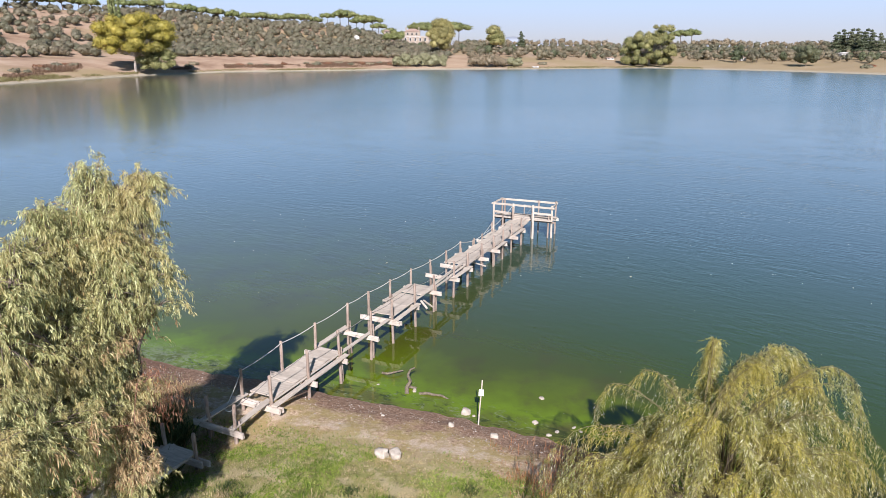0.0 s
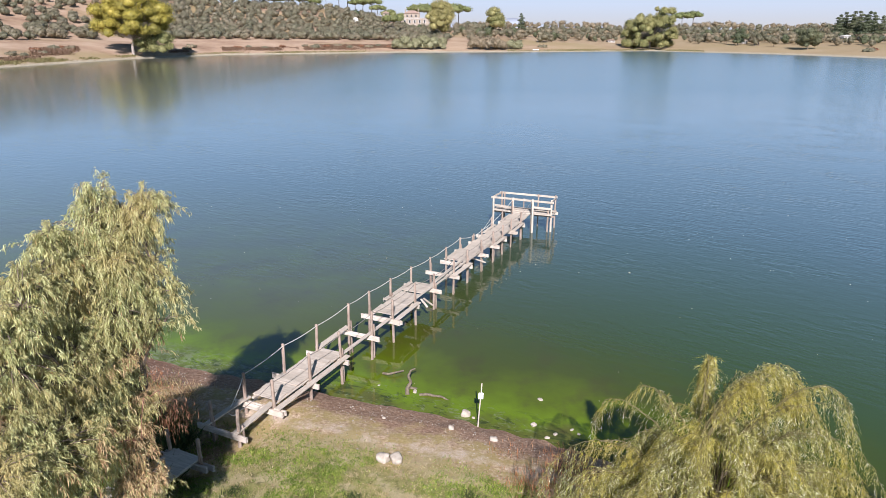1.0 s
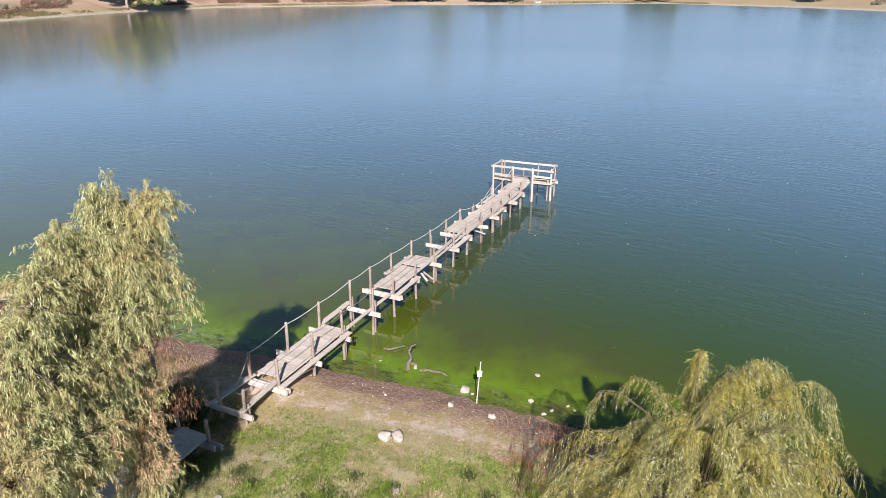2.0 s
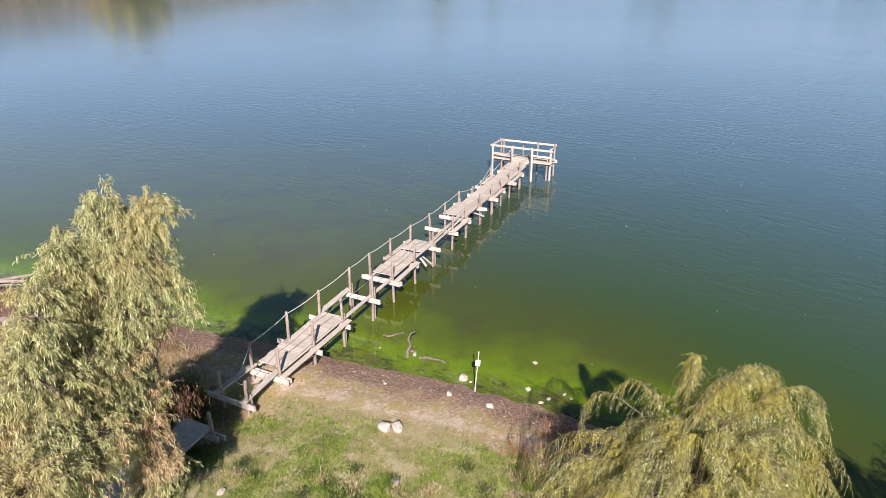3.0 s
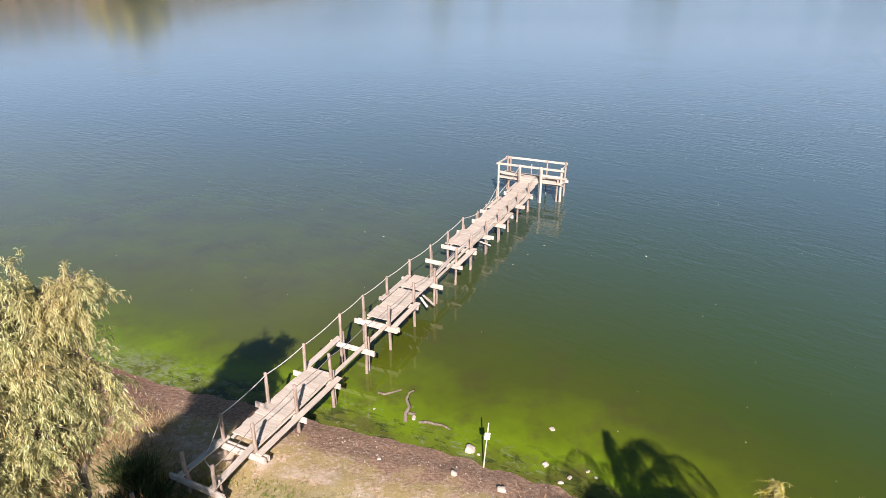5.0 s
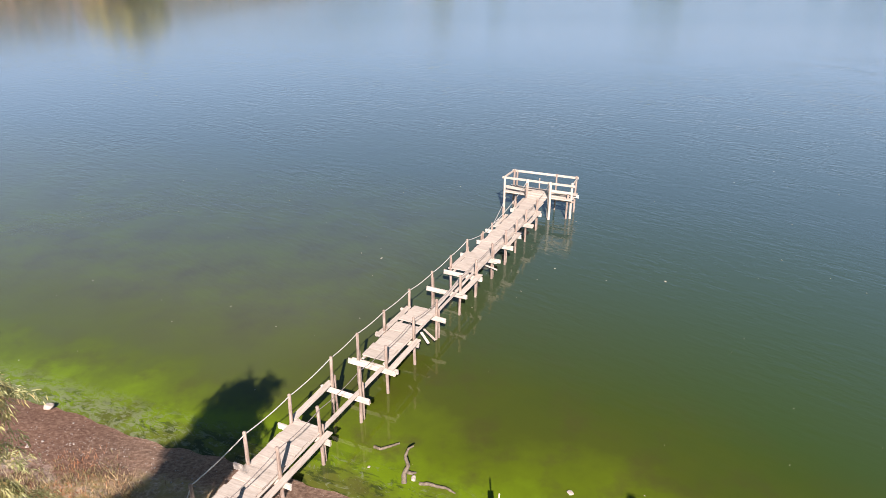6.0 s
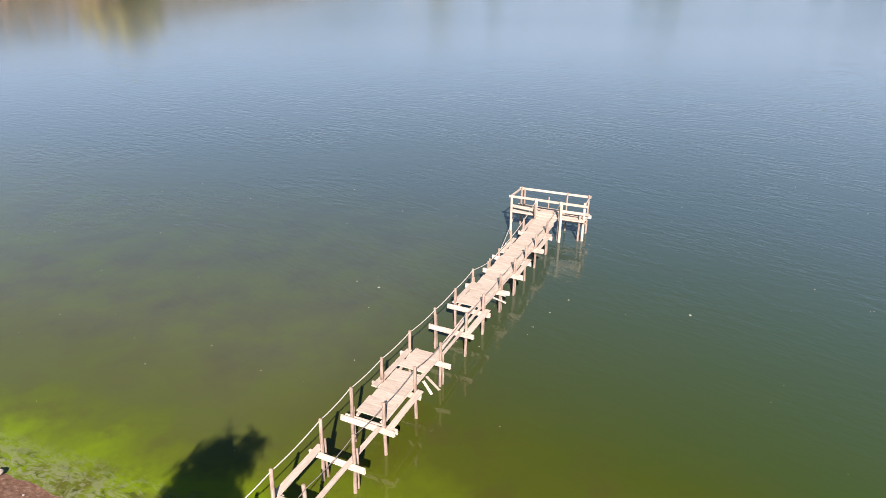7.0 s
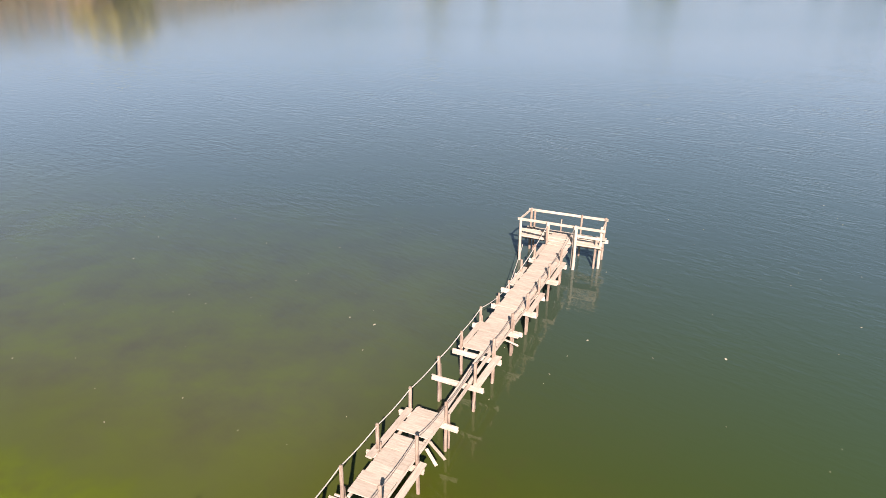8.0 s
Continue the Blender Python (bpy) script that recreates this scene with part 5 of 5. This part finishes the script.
    tagged(leaves("shore_grass", base, w, r5.uniform(0.3, 0.9, n), 0.5, FAR_SEDGE, r5), "yellowing grass along the far water's edge", "grass", kind="stuff")


build_far_bank()


def box(bm, x0, x1, y0, y1, z0, z1):
    v = [bm.verts.new(c) for c in ((x0, y0, z0), (x1, y0, z0), (x1, y1, z0), (x0, y1, z0), (x0, y0, z1), (x1, y0, z1), (x1, y1, z1), (x0, y1, z1))]
    for f in ((3, 2, 1, 0), (4, 5, 6, 7), (0, 1, 5, 4), (1, 2, 6, 5), (2, 3, 7, 6), (3, 0, 4, 7)):
        bm.faces.new([v[i] for i in f])


def hip_roof(bm, x0, x1, y0, y1, z, rise, over=0.6):
    x0, x1, y0, y1 = x0 - over, x1 + over, y0 - over, y1 + over
    k = min(x1 - x0, y1 - y0) * 0.5
    low = [bm.verts.new(c) for c in ((x0, y0, z), (x1, y0, z), (x1, y1, z), (x0, y1, z))]
    top = [bm.verts.new(c) for c in ((x0 + k, (y0 + y1) / 2 - 0.01, z + rise), (x1 - k + 0.01, (y0 + y1) / 2, z + rise))]
    for f in ((low[0], low[1], top[1], top[0]), (low[2], low[3], top[0], top[1]), (low[1], low[2], top[1]), (low[3], low[0], top[0]), (low[3], low[2], low[1], low[0])):
        bm.faces.new(f)


def arched(bm, x, z0, w, h, y):
    """A window pane with a round head, with a little depth."""
    pts = [(x - w / 2, z0), (x + w / 2, z0)] + [(x + w / 2 * math.cos(t), z0 + h - w / 2 + w / 2 * math.sin(t)) for t in np.linspace(0, math.pi, 9)]
    a = [bm.verts.new((px, y, pz)) for px, pz in pts]
    b = [bm.verts.new((px, y + 0.25, pz)) for px, pz in pts]
    bm.faces.new(a)
    bm.faces.new(b[::-1])
    for i in range(len(pts)):
        bm.faces.new((a[i], b[i], b[(i + 1) % len(pts)], a[(i + 1) % len(pts)]))


def build_villa():
    villa = empty_thing("villa", across(736, 160) - Vector((0, 0, 2.0)))
    tagged(villa, "ochre villa with arched windows and a tiled hip roof", "house")
    bm = bmesh.new()
    box(bm, -11, 11, 0, 10, -3, 9.2)
    part("wall", bm, PLASTER, villa)
    bm = bmesh.new()
    box(bm, -9, 3.5, 1, 9, 9.2, 13.0)
    part("upper_storey", bm, PLASTER, villa)
    bm = bmesh.new()
    box(bm, -11.4, 11.4, -0.4, 10.4, 9.2, 9.7)
    part("cornice", bm, WALL_WHITE, villa)
    bm = bmesh.new()
    hip_roof(bm, -9, 3.5, 1, 9, 13.0, 2.4)
    part("roof", bm, ROOF_TILE, villa)
    for x in (-8, 2.4):
        bm = bmesh.new()
        box(bm, x - 0.45, x + 0.45, 4.5, 5.5, 13.2, 16.6)
        part("chimney", bm, PLASTER, villa)
    for x in (-8.4, -4.4, -0.4, 3.6, 7.6):
        for z, h, w in ((1.0, 3.2, 1.7), (5.6, 2.6, 1.3)):
            bm = bmesh.new()
            arched(bm, x, z, w + 0.5, h + 0.3, -0.06)
            win = part("window", bm, WALL_WHITE, villa)
            bm = bmesh.new()
            arched(bm, x, z + 0.1, w, h, -0.12)
            part("pane", bm, DARK_GLASS, win)
    for x in (-6.5, -3, 0.6):
        bm = bmesh.new()
        arched(bm, x, 10.2, 1.1, 1.9, 0.9)
        part("window", bm, DARK_GLASS, villa)
    # garden pavilion and terrace wall beside it
    pav = empty_thing("pavilion", across(685, 175))
    tagged(pav, "small garden pavilion with a tiled roof", "house")
    bm = bmesh.new()
    box(bm, -2.6, 2.6, 0, 5, -2, 7.5)
    part("wall", bm, PLASTER, pav)
    bm = bmesh.new()
    hip_roof(bm, -2.6, 2.6, 0, 5, 7.5, 1.6)
    part("roof", bm, ROOF_TILE, pav)
    bm = bmesh.new()
    arched(bm, 0, 4.8, 1.4, 2.2, -0.12)
    part("window", bm, DARK_GLASS, pav)
    wl = empty_thing("terrace_wall", across(668, 160))
    tagged(wl, "pale stone terrace wall among the trees", "wall")
    bm = bmesh.new()
    box(bm, -7, 7, 0, 0.6, -2, 3.4)
    part("wall", bm, PLASTER, wl)
    # the last, 1.3 m high, stands in for low table-like things, not a house
    for px, d, w, h in ((1500, 92, 6.5, 3.4), (1086, 175, 6, 3), (1570, 105, 8, 3.5), (1318, 60, 3, 2.0), (1082, 55, 5, 1.3)):
        hs = empty_thing("house", across(px, d))
        tagged(hs, "low white house among the trees", "house")
        bm = bmesh.new()
        box(bm, -w / 2, w / 2, 0, 6, -1, h)
        part("wall", bm, WALL_WHITE, hs)
        bm = bmesh.new()
        hip_roof(bm, -w / 2, w / 2, 0, 6, h, 0.9, 0.4)
        part("roof", bm, ROOF_TILE if px != 1500 else WALL_WHITE, hs)
        for x in (-w * 0.28, w * 0.25):
            bm = bmesh.new()
            box(bm, x - 0.5, x + 0.5, -0.08, 0.1, h * 0.35, h * 0.8)
            part("window", bm, DARK_GLASS, hs)
    # white satellite dish among the olives
    dish = empty_thing("satellite_dish", across(632, 120))
    tagged(dish, "white dish on a short mast among the trees", "dish")
    v, f = tube_arrays([(0, 0, -0.5), (0, 0, 4.0)], [0.15, 0.15], 6)
    mesh_object("mast", v, f, WALL_WHITE, dish)
    bm = bmesh.new()
    bmesh.ops.create_cone(bm, segments=24, radius1=0.3, radius2=1.9, depth=0.5, cap_ends=True)
    bmesh.ops.transform(bm, matrix=pose(0, -0.4, 4.7, 80, 0, 10), verts=bm.verts)
    part("reflector", bm, WALL_WHITE, dish)
    # small white boat drawn up on the far shore
    boat = empty_thing("rowing_boat", across(949, 3.5))
    tagged(boat, "small white rowing boat drawn up on the far shore", "boat")
    bm = bmesh.new()
    rows = []
    for f in np.linspace(-1, 1, 9):
        w, x = 0.75 * math.sqrt(max(0.02, 1 - f * f * 0.9)), 1.9 * f
        rows.append([bm.verts.new((x, y * w, z)) for y, z in ((-1, 0.75 + 0.2 * f * f), (-0.8, 0.3), (0, 0.05), (0.8, 0.3), (1, 0.75 + 0.2 * f * f), (0.85, 0.7), (0, 0.4), (-0.85, 0.7))])
    for a, b in zip(rows, rows[1:]):
        for i in range(8):
            bm.faces.new((a[i], a[(i + 1) % 8], b[(i + 1) % 8], b[i]))
    bm.faces.new(rows[0])
    bm.faces.new(rows[-1][::-1])
    part("hull", bm, PAINT_WHITE, boat)
    bm = bmesh.new()
    box(bm, -0.2, 0.2, -0.6, 0.6, 0.55, 0.6)
    part("thwart", bm, STONE_DARK, boat)


build_villa()


def build_mountains():
    """Pale hills at the edge of sight."""
    xs = np.linspace(-3600, 3600, 181)
    prof = 20 + 20 * np.abs(np.sin(xs / 900.0 + 1.0)) + 55 * np.exp(-((xs - 420) / 90) ** 2) + 8 * np.sin(xs / 83.0) + 5 * np.sin(xs / 37.0)
    v, f = [], []
    for k, (y, s) in enumerate(((4150, 0.0), (4250, 0.6), (4400, 1.0), (4500, 0.0))):
        for x, h in zip(xs, prof):
            v.append((x, y, 8 + h * s))
    n = len(xs)
    for k in range(3):
        for i in range(n - 1):
            f.append((k * n + i, k * n + i + 1, (k + 1) * n + i + 1, (k + 1) * n + i))
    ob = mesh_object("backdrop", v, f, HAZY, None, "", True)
    tagged(ob, "pale blue distant hills", "hills", kind="structure")


# distance haze is put into the hills' pale blue base colour
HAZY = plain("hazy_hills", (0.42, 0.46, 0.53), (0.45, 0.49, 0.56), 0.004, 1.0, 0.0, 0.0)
build_mountains()


# ---------------------------------------------------------------- things on the near bank
def on_ground(x, y):
    return float(height([(x, y)])[0])


def build_stone(x, y, w, h, seed, material, label, z=None):
    rng = random.Random(seed)
    bm = bmesh.new()
    bmesh.ops.create_icosphere(bm, subdivisions=3, radius=0.5)
    o = Vector((rng.uniform(0, 9), rng.uniform(0, 9), rng.uniform(0, 9)))
    for v in bm.verts:
        k = 1 + 0.42 * noise.noise(v.co * 2.0 + o) + 0.14 * noise.noise(v.co * 6 + o)
        q = Vector([math.copysign(abs(2 * c) ** 0.62 / 2, c) for c in v.co]) * k
        v.co = (q.x * w, q.y * w * rng.uniform(0.78, 0.8), q.z * h)
    ob = part("stone", bm, material, None, "", True)
    ob.location = (x, y, (on_ground(x, y) if z is None else z) + h * 0.28)
    ob.rotation_euler = (rng.uniform(-.2, .2), rng.uniform(-.2, .2), rng.uniform(0, 6.28))
    tagged(ob, label, "stone")


def build_bank_things():
    k = 0
    for x, y, w, h, dark in ((-1.66, 16.0, 0.36, 0.28, 0), (-1.27, 15.96, 0.36, 0.28, 0), (0.24, 18.2, 0.17, 0.15, 0), (1.52, 17.62, 0.22, 0.16, 0), (-1.87, 18.8, 0.10, 0.06, 0), (3.24, 18.3, 0.14, 0.09, 0), (-1.2, 13.6, 0.28, 0.08, 1),
                             (-12.9, 24.2, 0.30, 0.22, 0), (-5.5, 13.1, 0.22, 0.08, 0)):
        k += 1
        build_stone(x, y, w, h, 200 + k, STONE_DARK if dark else STONE, "brown stone in the grass" if dark else "pale stone lying on the bank")
    for x, y, w, h in ((0.74, 19.62, 0.30, 0.24), (1.0, 19.45, 0.11, 0.08), (3.34, 20.6, 0.17, 0.10), (2.92, 19.0, 0.17, 0.14), (3.53, 18.5, 0.13, 0.10), (4.27, 18.5, 0.10, 0.10), (4.1, 18.75, 0.13, 0.08), (-2.3, 21.6, 0.1, 0.06), (-0.99, 21.12, 0.16, 0.12)):
        k += 1
        build_stone(x, y, w, h, 200 + k, STONE, "pale stone standing in the shallow water", -0.03)

    # white marker post with a small notice
    sign = empty_thing("marker_sign", (1.09, 18.9, on_ground(1.09, 18.9)))
    tagged(sign, "pale wooden post with a small white notice at the water's edge", "sign")
    rng = random.Random(9)
    pole("post", (0, 0, -0.3), (0.13, 0.1, 1.5), 0.024, 0.02, WOOD_POLE, sign, rng, wob=0.014)
    bm = bmesh.new()
    box(bm, -0.08, 0.08, -0.010, 0.010, -0.105, 0.105)
    bmesh.ops.bevel(bm, geom=bm.edges[:], offset=0.006, segments=2, affect="EDGES")
    plate = part("notice", bm, PAINT_WHITE, sign, "white notice plate")
    plate.matrix_basis = pose(0.10, 0.02, 1.12, -8, 4, 4)
    for z, w in ((-0.035, 0.12), (-0.06, 0.10)):
        bm = bmesh.new()
        box(bm, -w / 2, w / 2, -0.017, -0.0125, z - 0.006, z + 0.006)
        part("text_bar", bm, PRINT, plate)

    # drowned branch
    snag = empty_thing("dead_branch", (-1.26, 21.3, 0))
    tagged(snag, "bare grey branch sticking out of the algae", "branch")
    for pts, r0, r1 in (([(0.02, -0.35, -0.05), (0.0, -0.1, 0.10), (0.12, 0.10, 0.22), (0.02, 0.35, 0.33), (0.10, 0.55, 0.45), (0.26, 0.62, 0.5)], 0.085, 0.022),
                        ([(0.45, -0.36, -0.02), (0.7, -0.42, 0.05), (0.95, -0.50, 0.03), (1.2, -0.58, 0.05), (1.45, -0.72, -0.02)], 0.06, 0.03),
                        ([(-0.95, 1.1, 0.05), (-0.75, 0.95, 0.09), (-0.45, 1.05, 0.12), (-0.2, 1.2, 0.10)], 0.05, 0.03), ([(0.05, 0.05, 0.05), (0.2, -0.02, 0.06), (0.33, 0.08, -0.02)], 0.06, 0.04)):
        p = np.array(pts)
        f = np.linspace(0, len(p) - 1, len(p) * 4)
        q = np.column_stack([np.interp(f, np.arange(len(p)), p[:, i]) for i in range(3)])
        v, fc = tube_arrays(q, np.linspace(r0, r1, len(q)) * (1 + 0.1 * np.sin(np.arange(len(q)) * 2.1)), 8)
        mesh_object("limb", v, fc, SNAG, snag, "", True)

    # driftwood heap by the tall willow
    for j, (a, b, r) in enumerate((((-19.6, 26.2, 0.35), (-17.9, 26.9, 0.42), 0.09), ((-19.8, 26.0, 0.5), (-17.7, 26.3, 0.38), 0.10), ((-19.4, 25.7, 0.4), (-18.3, 26.0, 0.4), 0.06))):
        pole("driftwood", a, b, r, r * 0.6, WOOD_POST, None, random.Random(70 + j), sides=8)
        tagged(bpy.data.objects["driftwood" if j == 0 else "driftwood.%03d" % j], "weathered grey driftwood log on the shore", "driftwood")

    # pebbles and shells on the mud
    g = np.random.RandomState(33)
    n = 22000
    p = np.column_stack([g.uniform(-15, 6, n), g.uniform(14.5, 27, n)])
    d = shore_distance(p)
    band = np.interp(d, [0, 0.5, 0.9, 1.8, 2.6, 3.4, 5], [0.25, 0.35, 0.9, 0.9, 0.55, 0.2, 0.03]) * np.clip(0.55 + 1.4 * wave_noise(p, 1.6, 34), 0.12, 1)
    keep = (d > 0.05) & (g.rand(n) < band)
    p = p[keep]
    z = height(p)
    r = g.gamma(1.3, 0.006, len(p)) + 0.006
    oct_v = np.array([(1, 0, 0), (0.2, 0.9, 0), (-0.9, 0.2, 0), (-0.1, -1, 0), (0.1, 0, 0.6), (0, 0.05, -0.5)])
    oct_f = [(0, 1, 4), (1, 2, 4), (2, 3, 4), (3, 0, 4), (1, 0, 5), (2, 1, 5), (3, 2, 5), (0, 3, 5)]
    vs, fs = [], []
    for i in range(len(p)):
        a = g.uniform(0, 6.28)
        c, s_ = math.cos(a), math.sin(a)
        q = oct_v * g.uniform(0.7, 1.3, (6, 3)) * r[i]
        q = np.column_stack([q[:, 0] * c - q[:, 1] * s_, q[:, 0] * s_ + q[:, 1] * c, q[:, 2]])
        vs.append(q + (p[i][0], p[i][1], z[i] + r[i] * 0.3))
        fs += [tuple(6 * i + t for t in tri) for tri in oct_f]
    ob = mesh_object("pebbles", np.concatenate(vs), fs, SHELL, None)
    tagged(ob, "small pale pebbles and shells strewn over the mud", "pebbles", kind="stuff")

    # leaves adrift on the water
    n = 140
    p = np.column_stack([g.uniform(-22, 26, n), g.uniform(17, 50, n)])
    d = -shore_distance(p)
    p = p[(d > 0.15)]
    b = np.column_stack([p, np.full(len(p), 0.012)])
    a = g.uniform(0, 6.28, len(p))
    w = np.column_stack([np.cos(a), np.sin(a), np.zeros(len(p))])
    ln = g.gamma(2.0, 0.016, len(p)) + 0.03
    side = np.column_stack([-w[:, 1], w[:, 0], np.zeros(len(p))])
    v = np.stack([b, b + w * ln[:, None] * 0.5 + side * ln[:, None] * 0.3 + (0, 0, 0.006), b + w * ln[:, None], b + w * ln[:, None] * 0.5 - side * ln[:, None] * 0.3 + (0, 0, 0.006)], axis=1).reshape(-1, 3)
    ob = mesh_object("floating_leaves", v, [(4 * i, 4 * i + 3, 4 * i + 2, 4 * i + 1) for i in range(len(p))], SPECK, None)
    tagged(ob, "small pale fallen leaves adrift on the water", "leaves", kind="stuff")


build_bank_things()


def build_grass():
    g = np.random.RandomState(51)

    def sward(name, n, area, lo, hi, mask, material, label, width, dmin, lean=0.35, tuft_of=24, spread=0.07):
        c = np.column_stack([g.uniform(area[0], area[1], n // tuft_of), g.uniform(area[2], area[3], n // tuft_of)])
        tall = np.repeat(g.uniform(0.55, 1.25, len(c)), tuft_of)
        p = np.repeat(c, tuft_of, axis=0)
        p = p + g.normal(scale=spread, size=p.shape)
        d = shore_distance(p)
        m = mask(p)
        keep = (d > dmin) & (g.rand(len(p)) < m * np.clip((d - dmin) / 1.2, 0, 1))
        p, tall = p[keep], tall[keep]
        b = np.column_stack([p, height(p) - 0.01])
        w = np.column_stack([g.normal(scale=lean, size=len(p)), g.normal(scale=lean, size=len(p)), np.ones(len(p))])
        ob = leaves(name, b, w, g.uniform(lo, hi, len(p)) * tall, width * g.uniform(0.6, 1.3, len(p)), material, g)
        tagged(ob, label, "grass", kind="stuff")
        return len(p)

    def patch(p):
        lush = np.exp(-((p[:, 0] + 4.2) / 1.6) ** 2 - ((p[:, 1] - 13.2) / 2.4) ** 2)
        return np.clip(0.46 + 0.7 * lush + 2.6 * wave_noise(p, 1.7, 21) + 1.6 * wave_noise(p, 4.5, 22), 0, 1)

    near = (-10, 6, 9.5, 18.5)
    sward("green_grass", 190000, near, 0.035, 0.12, lambda p: 0.1 + 0.9 * patch(p) * np.clip((17.2 - p[:, 1] - 0.25 * p[:, 0]) / 2.5, 0, 1), GRASS_GREEN, "short green grass growing in patches on the bank", 0.016, 2.7, 0.7)
    sward("dry_grass", 90000, near, 0.03, 0.10, lambda p: 0.10 + 0.7 * (1 - patch(p)), GRASS_DRY, "short straw-coloured dry grass on the bank", 0.012, 2.9, 0.5)
    sward("dry_grass", 26000, (-26, -9, 9, 25), 0.08, 0.25, lambda p: 0.25 + 0.6 * (1 - patch(p)), GRASS_DRY, "rough dry grass on the bank beyond the tree", 0.02, 2.0)
    sward("clover", 80000, near, 0.03, 0.08, lambda p: patch(p) ** 2 * np.clip((17.0 - p[:, 1] - 0.25 * p[:, 0]) / 2.0, 0, 1), CLOVER, "low bright green clover among the grass", 0.034, 2.8, 1.3, 40, 0.12)
    # sedge tufts by the pier
    def tuft(name, x, y, n, ln, mat, label, spread, category="sedge", lean=0.45):
        b = np.column_stack([x + g.normal(scale=spread * 0.35, size=n), y + g.normal(scale=spread * 0.35, size=n), np.full(n, on_ground(x, y) - 0.02)])
        w = np.column_stack([g.normal(scale=lean, size=n), g.normal(scale=lean, size=n), np.ones(n)])
        ob = leaves(name, b, w, g.uniform(0.45, 1.0, n) * ln, 0.013 if mat in (LEAF_DEAD, LEAF_RUSSET) else 0.03 if ln > 1 else 0.018, mat, g, bend=0.5 if ln > 1 else 0.0)
        tagged(ob, label, category, kind="stuff")

    for x, y in ((-8.1, 17.8), (-7.6, 17.1), (-8.6, 17.6), (-7.9, 16.8), (-8.4, 16.2), (-7.6, 15.4)):
        tuft("sedge", x, y, 300, 1.15, LEAF_SEDGE, "dark green sedge beside the pier", 0.6)
    for k, (x, y) in enumerate(((-9.7, 19.7), (-9.1, 19.3), (-8.6, 18.8), (-9.9, 18.9), (-8.2, 18.5), (-9.3, 18.4), (-10.5, 19.3), (-8.7, 20.2), (-9.4, 20.6), (-10.2, 20.9), (-8.3, 19.6), (-10.9, 20.2))):
        tuft("dead_weeds", x, y, 190, 0.27, (LEAF_RUSSET, LEAF_RUST, FAR_SEDGE)[k % 3], ("russet dead weeds on the bank", "rusty brown dead weeds on the bank", "olive-brown weeds on the bank")[k % 3], 1.0, "weeds")
    for k in range(26):
        y = 15.5 + g.uniform(-1.9, 1.5)
        x = 2.6 + g.uniform(-0.6, 1.5) - 0.12 * (y - 15.5)
        tuft("dead_weeds", x, y, 60, 0.32, LEAF_RUSSET, "upright reddish-brown dead stalks by the weeping willow", 0.9, "weeds", 0.25)
    for k in range(24):
        x, y = g.uniform(-15, -9.2), g.uniform(17.8, 20.6)
        tuft("weeds", x, y, 150, 0.22, FAR_SEDGE if k % 3 else GRASS_DRY, "low yellowing weeds on the mud", 0.6, "weeds")
    for k in range(110):
        x, y = g.uniform(-5.6, 2.4), 10.9 + 3.4 * g.beta(1, 1.8)
        tuft("weeds", x, y, 130, 0.22, (LEAF_SEDGE, CLOVER, GRASS_GREEN, LEAF_SEDGE, GRASS_DRY)[k % 5], "low clump of weeds in the grass", 0.35, "weeds")


build_grass()
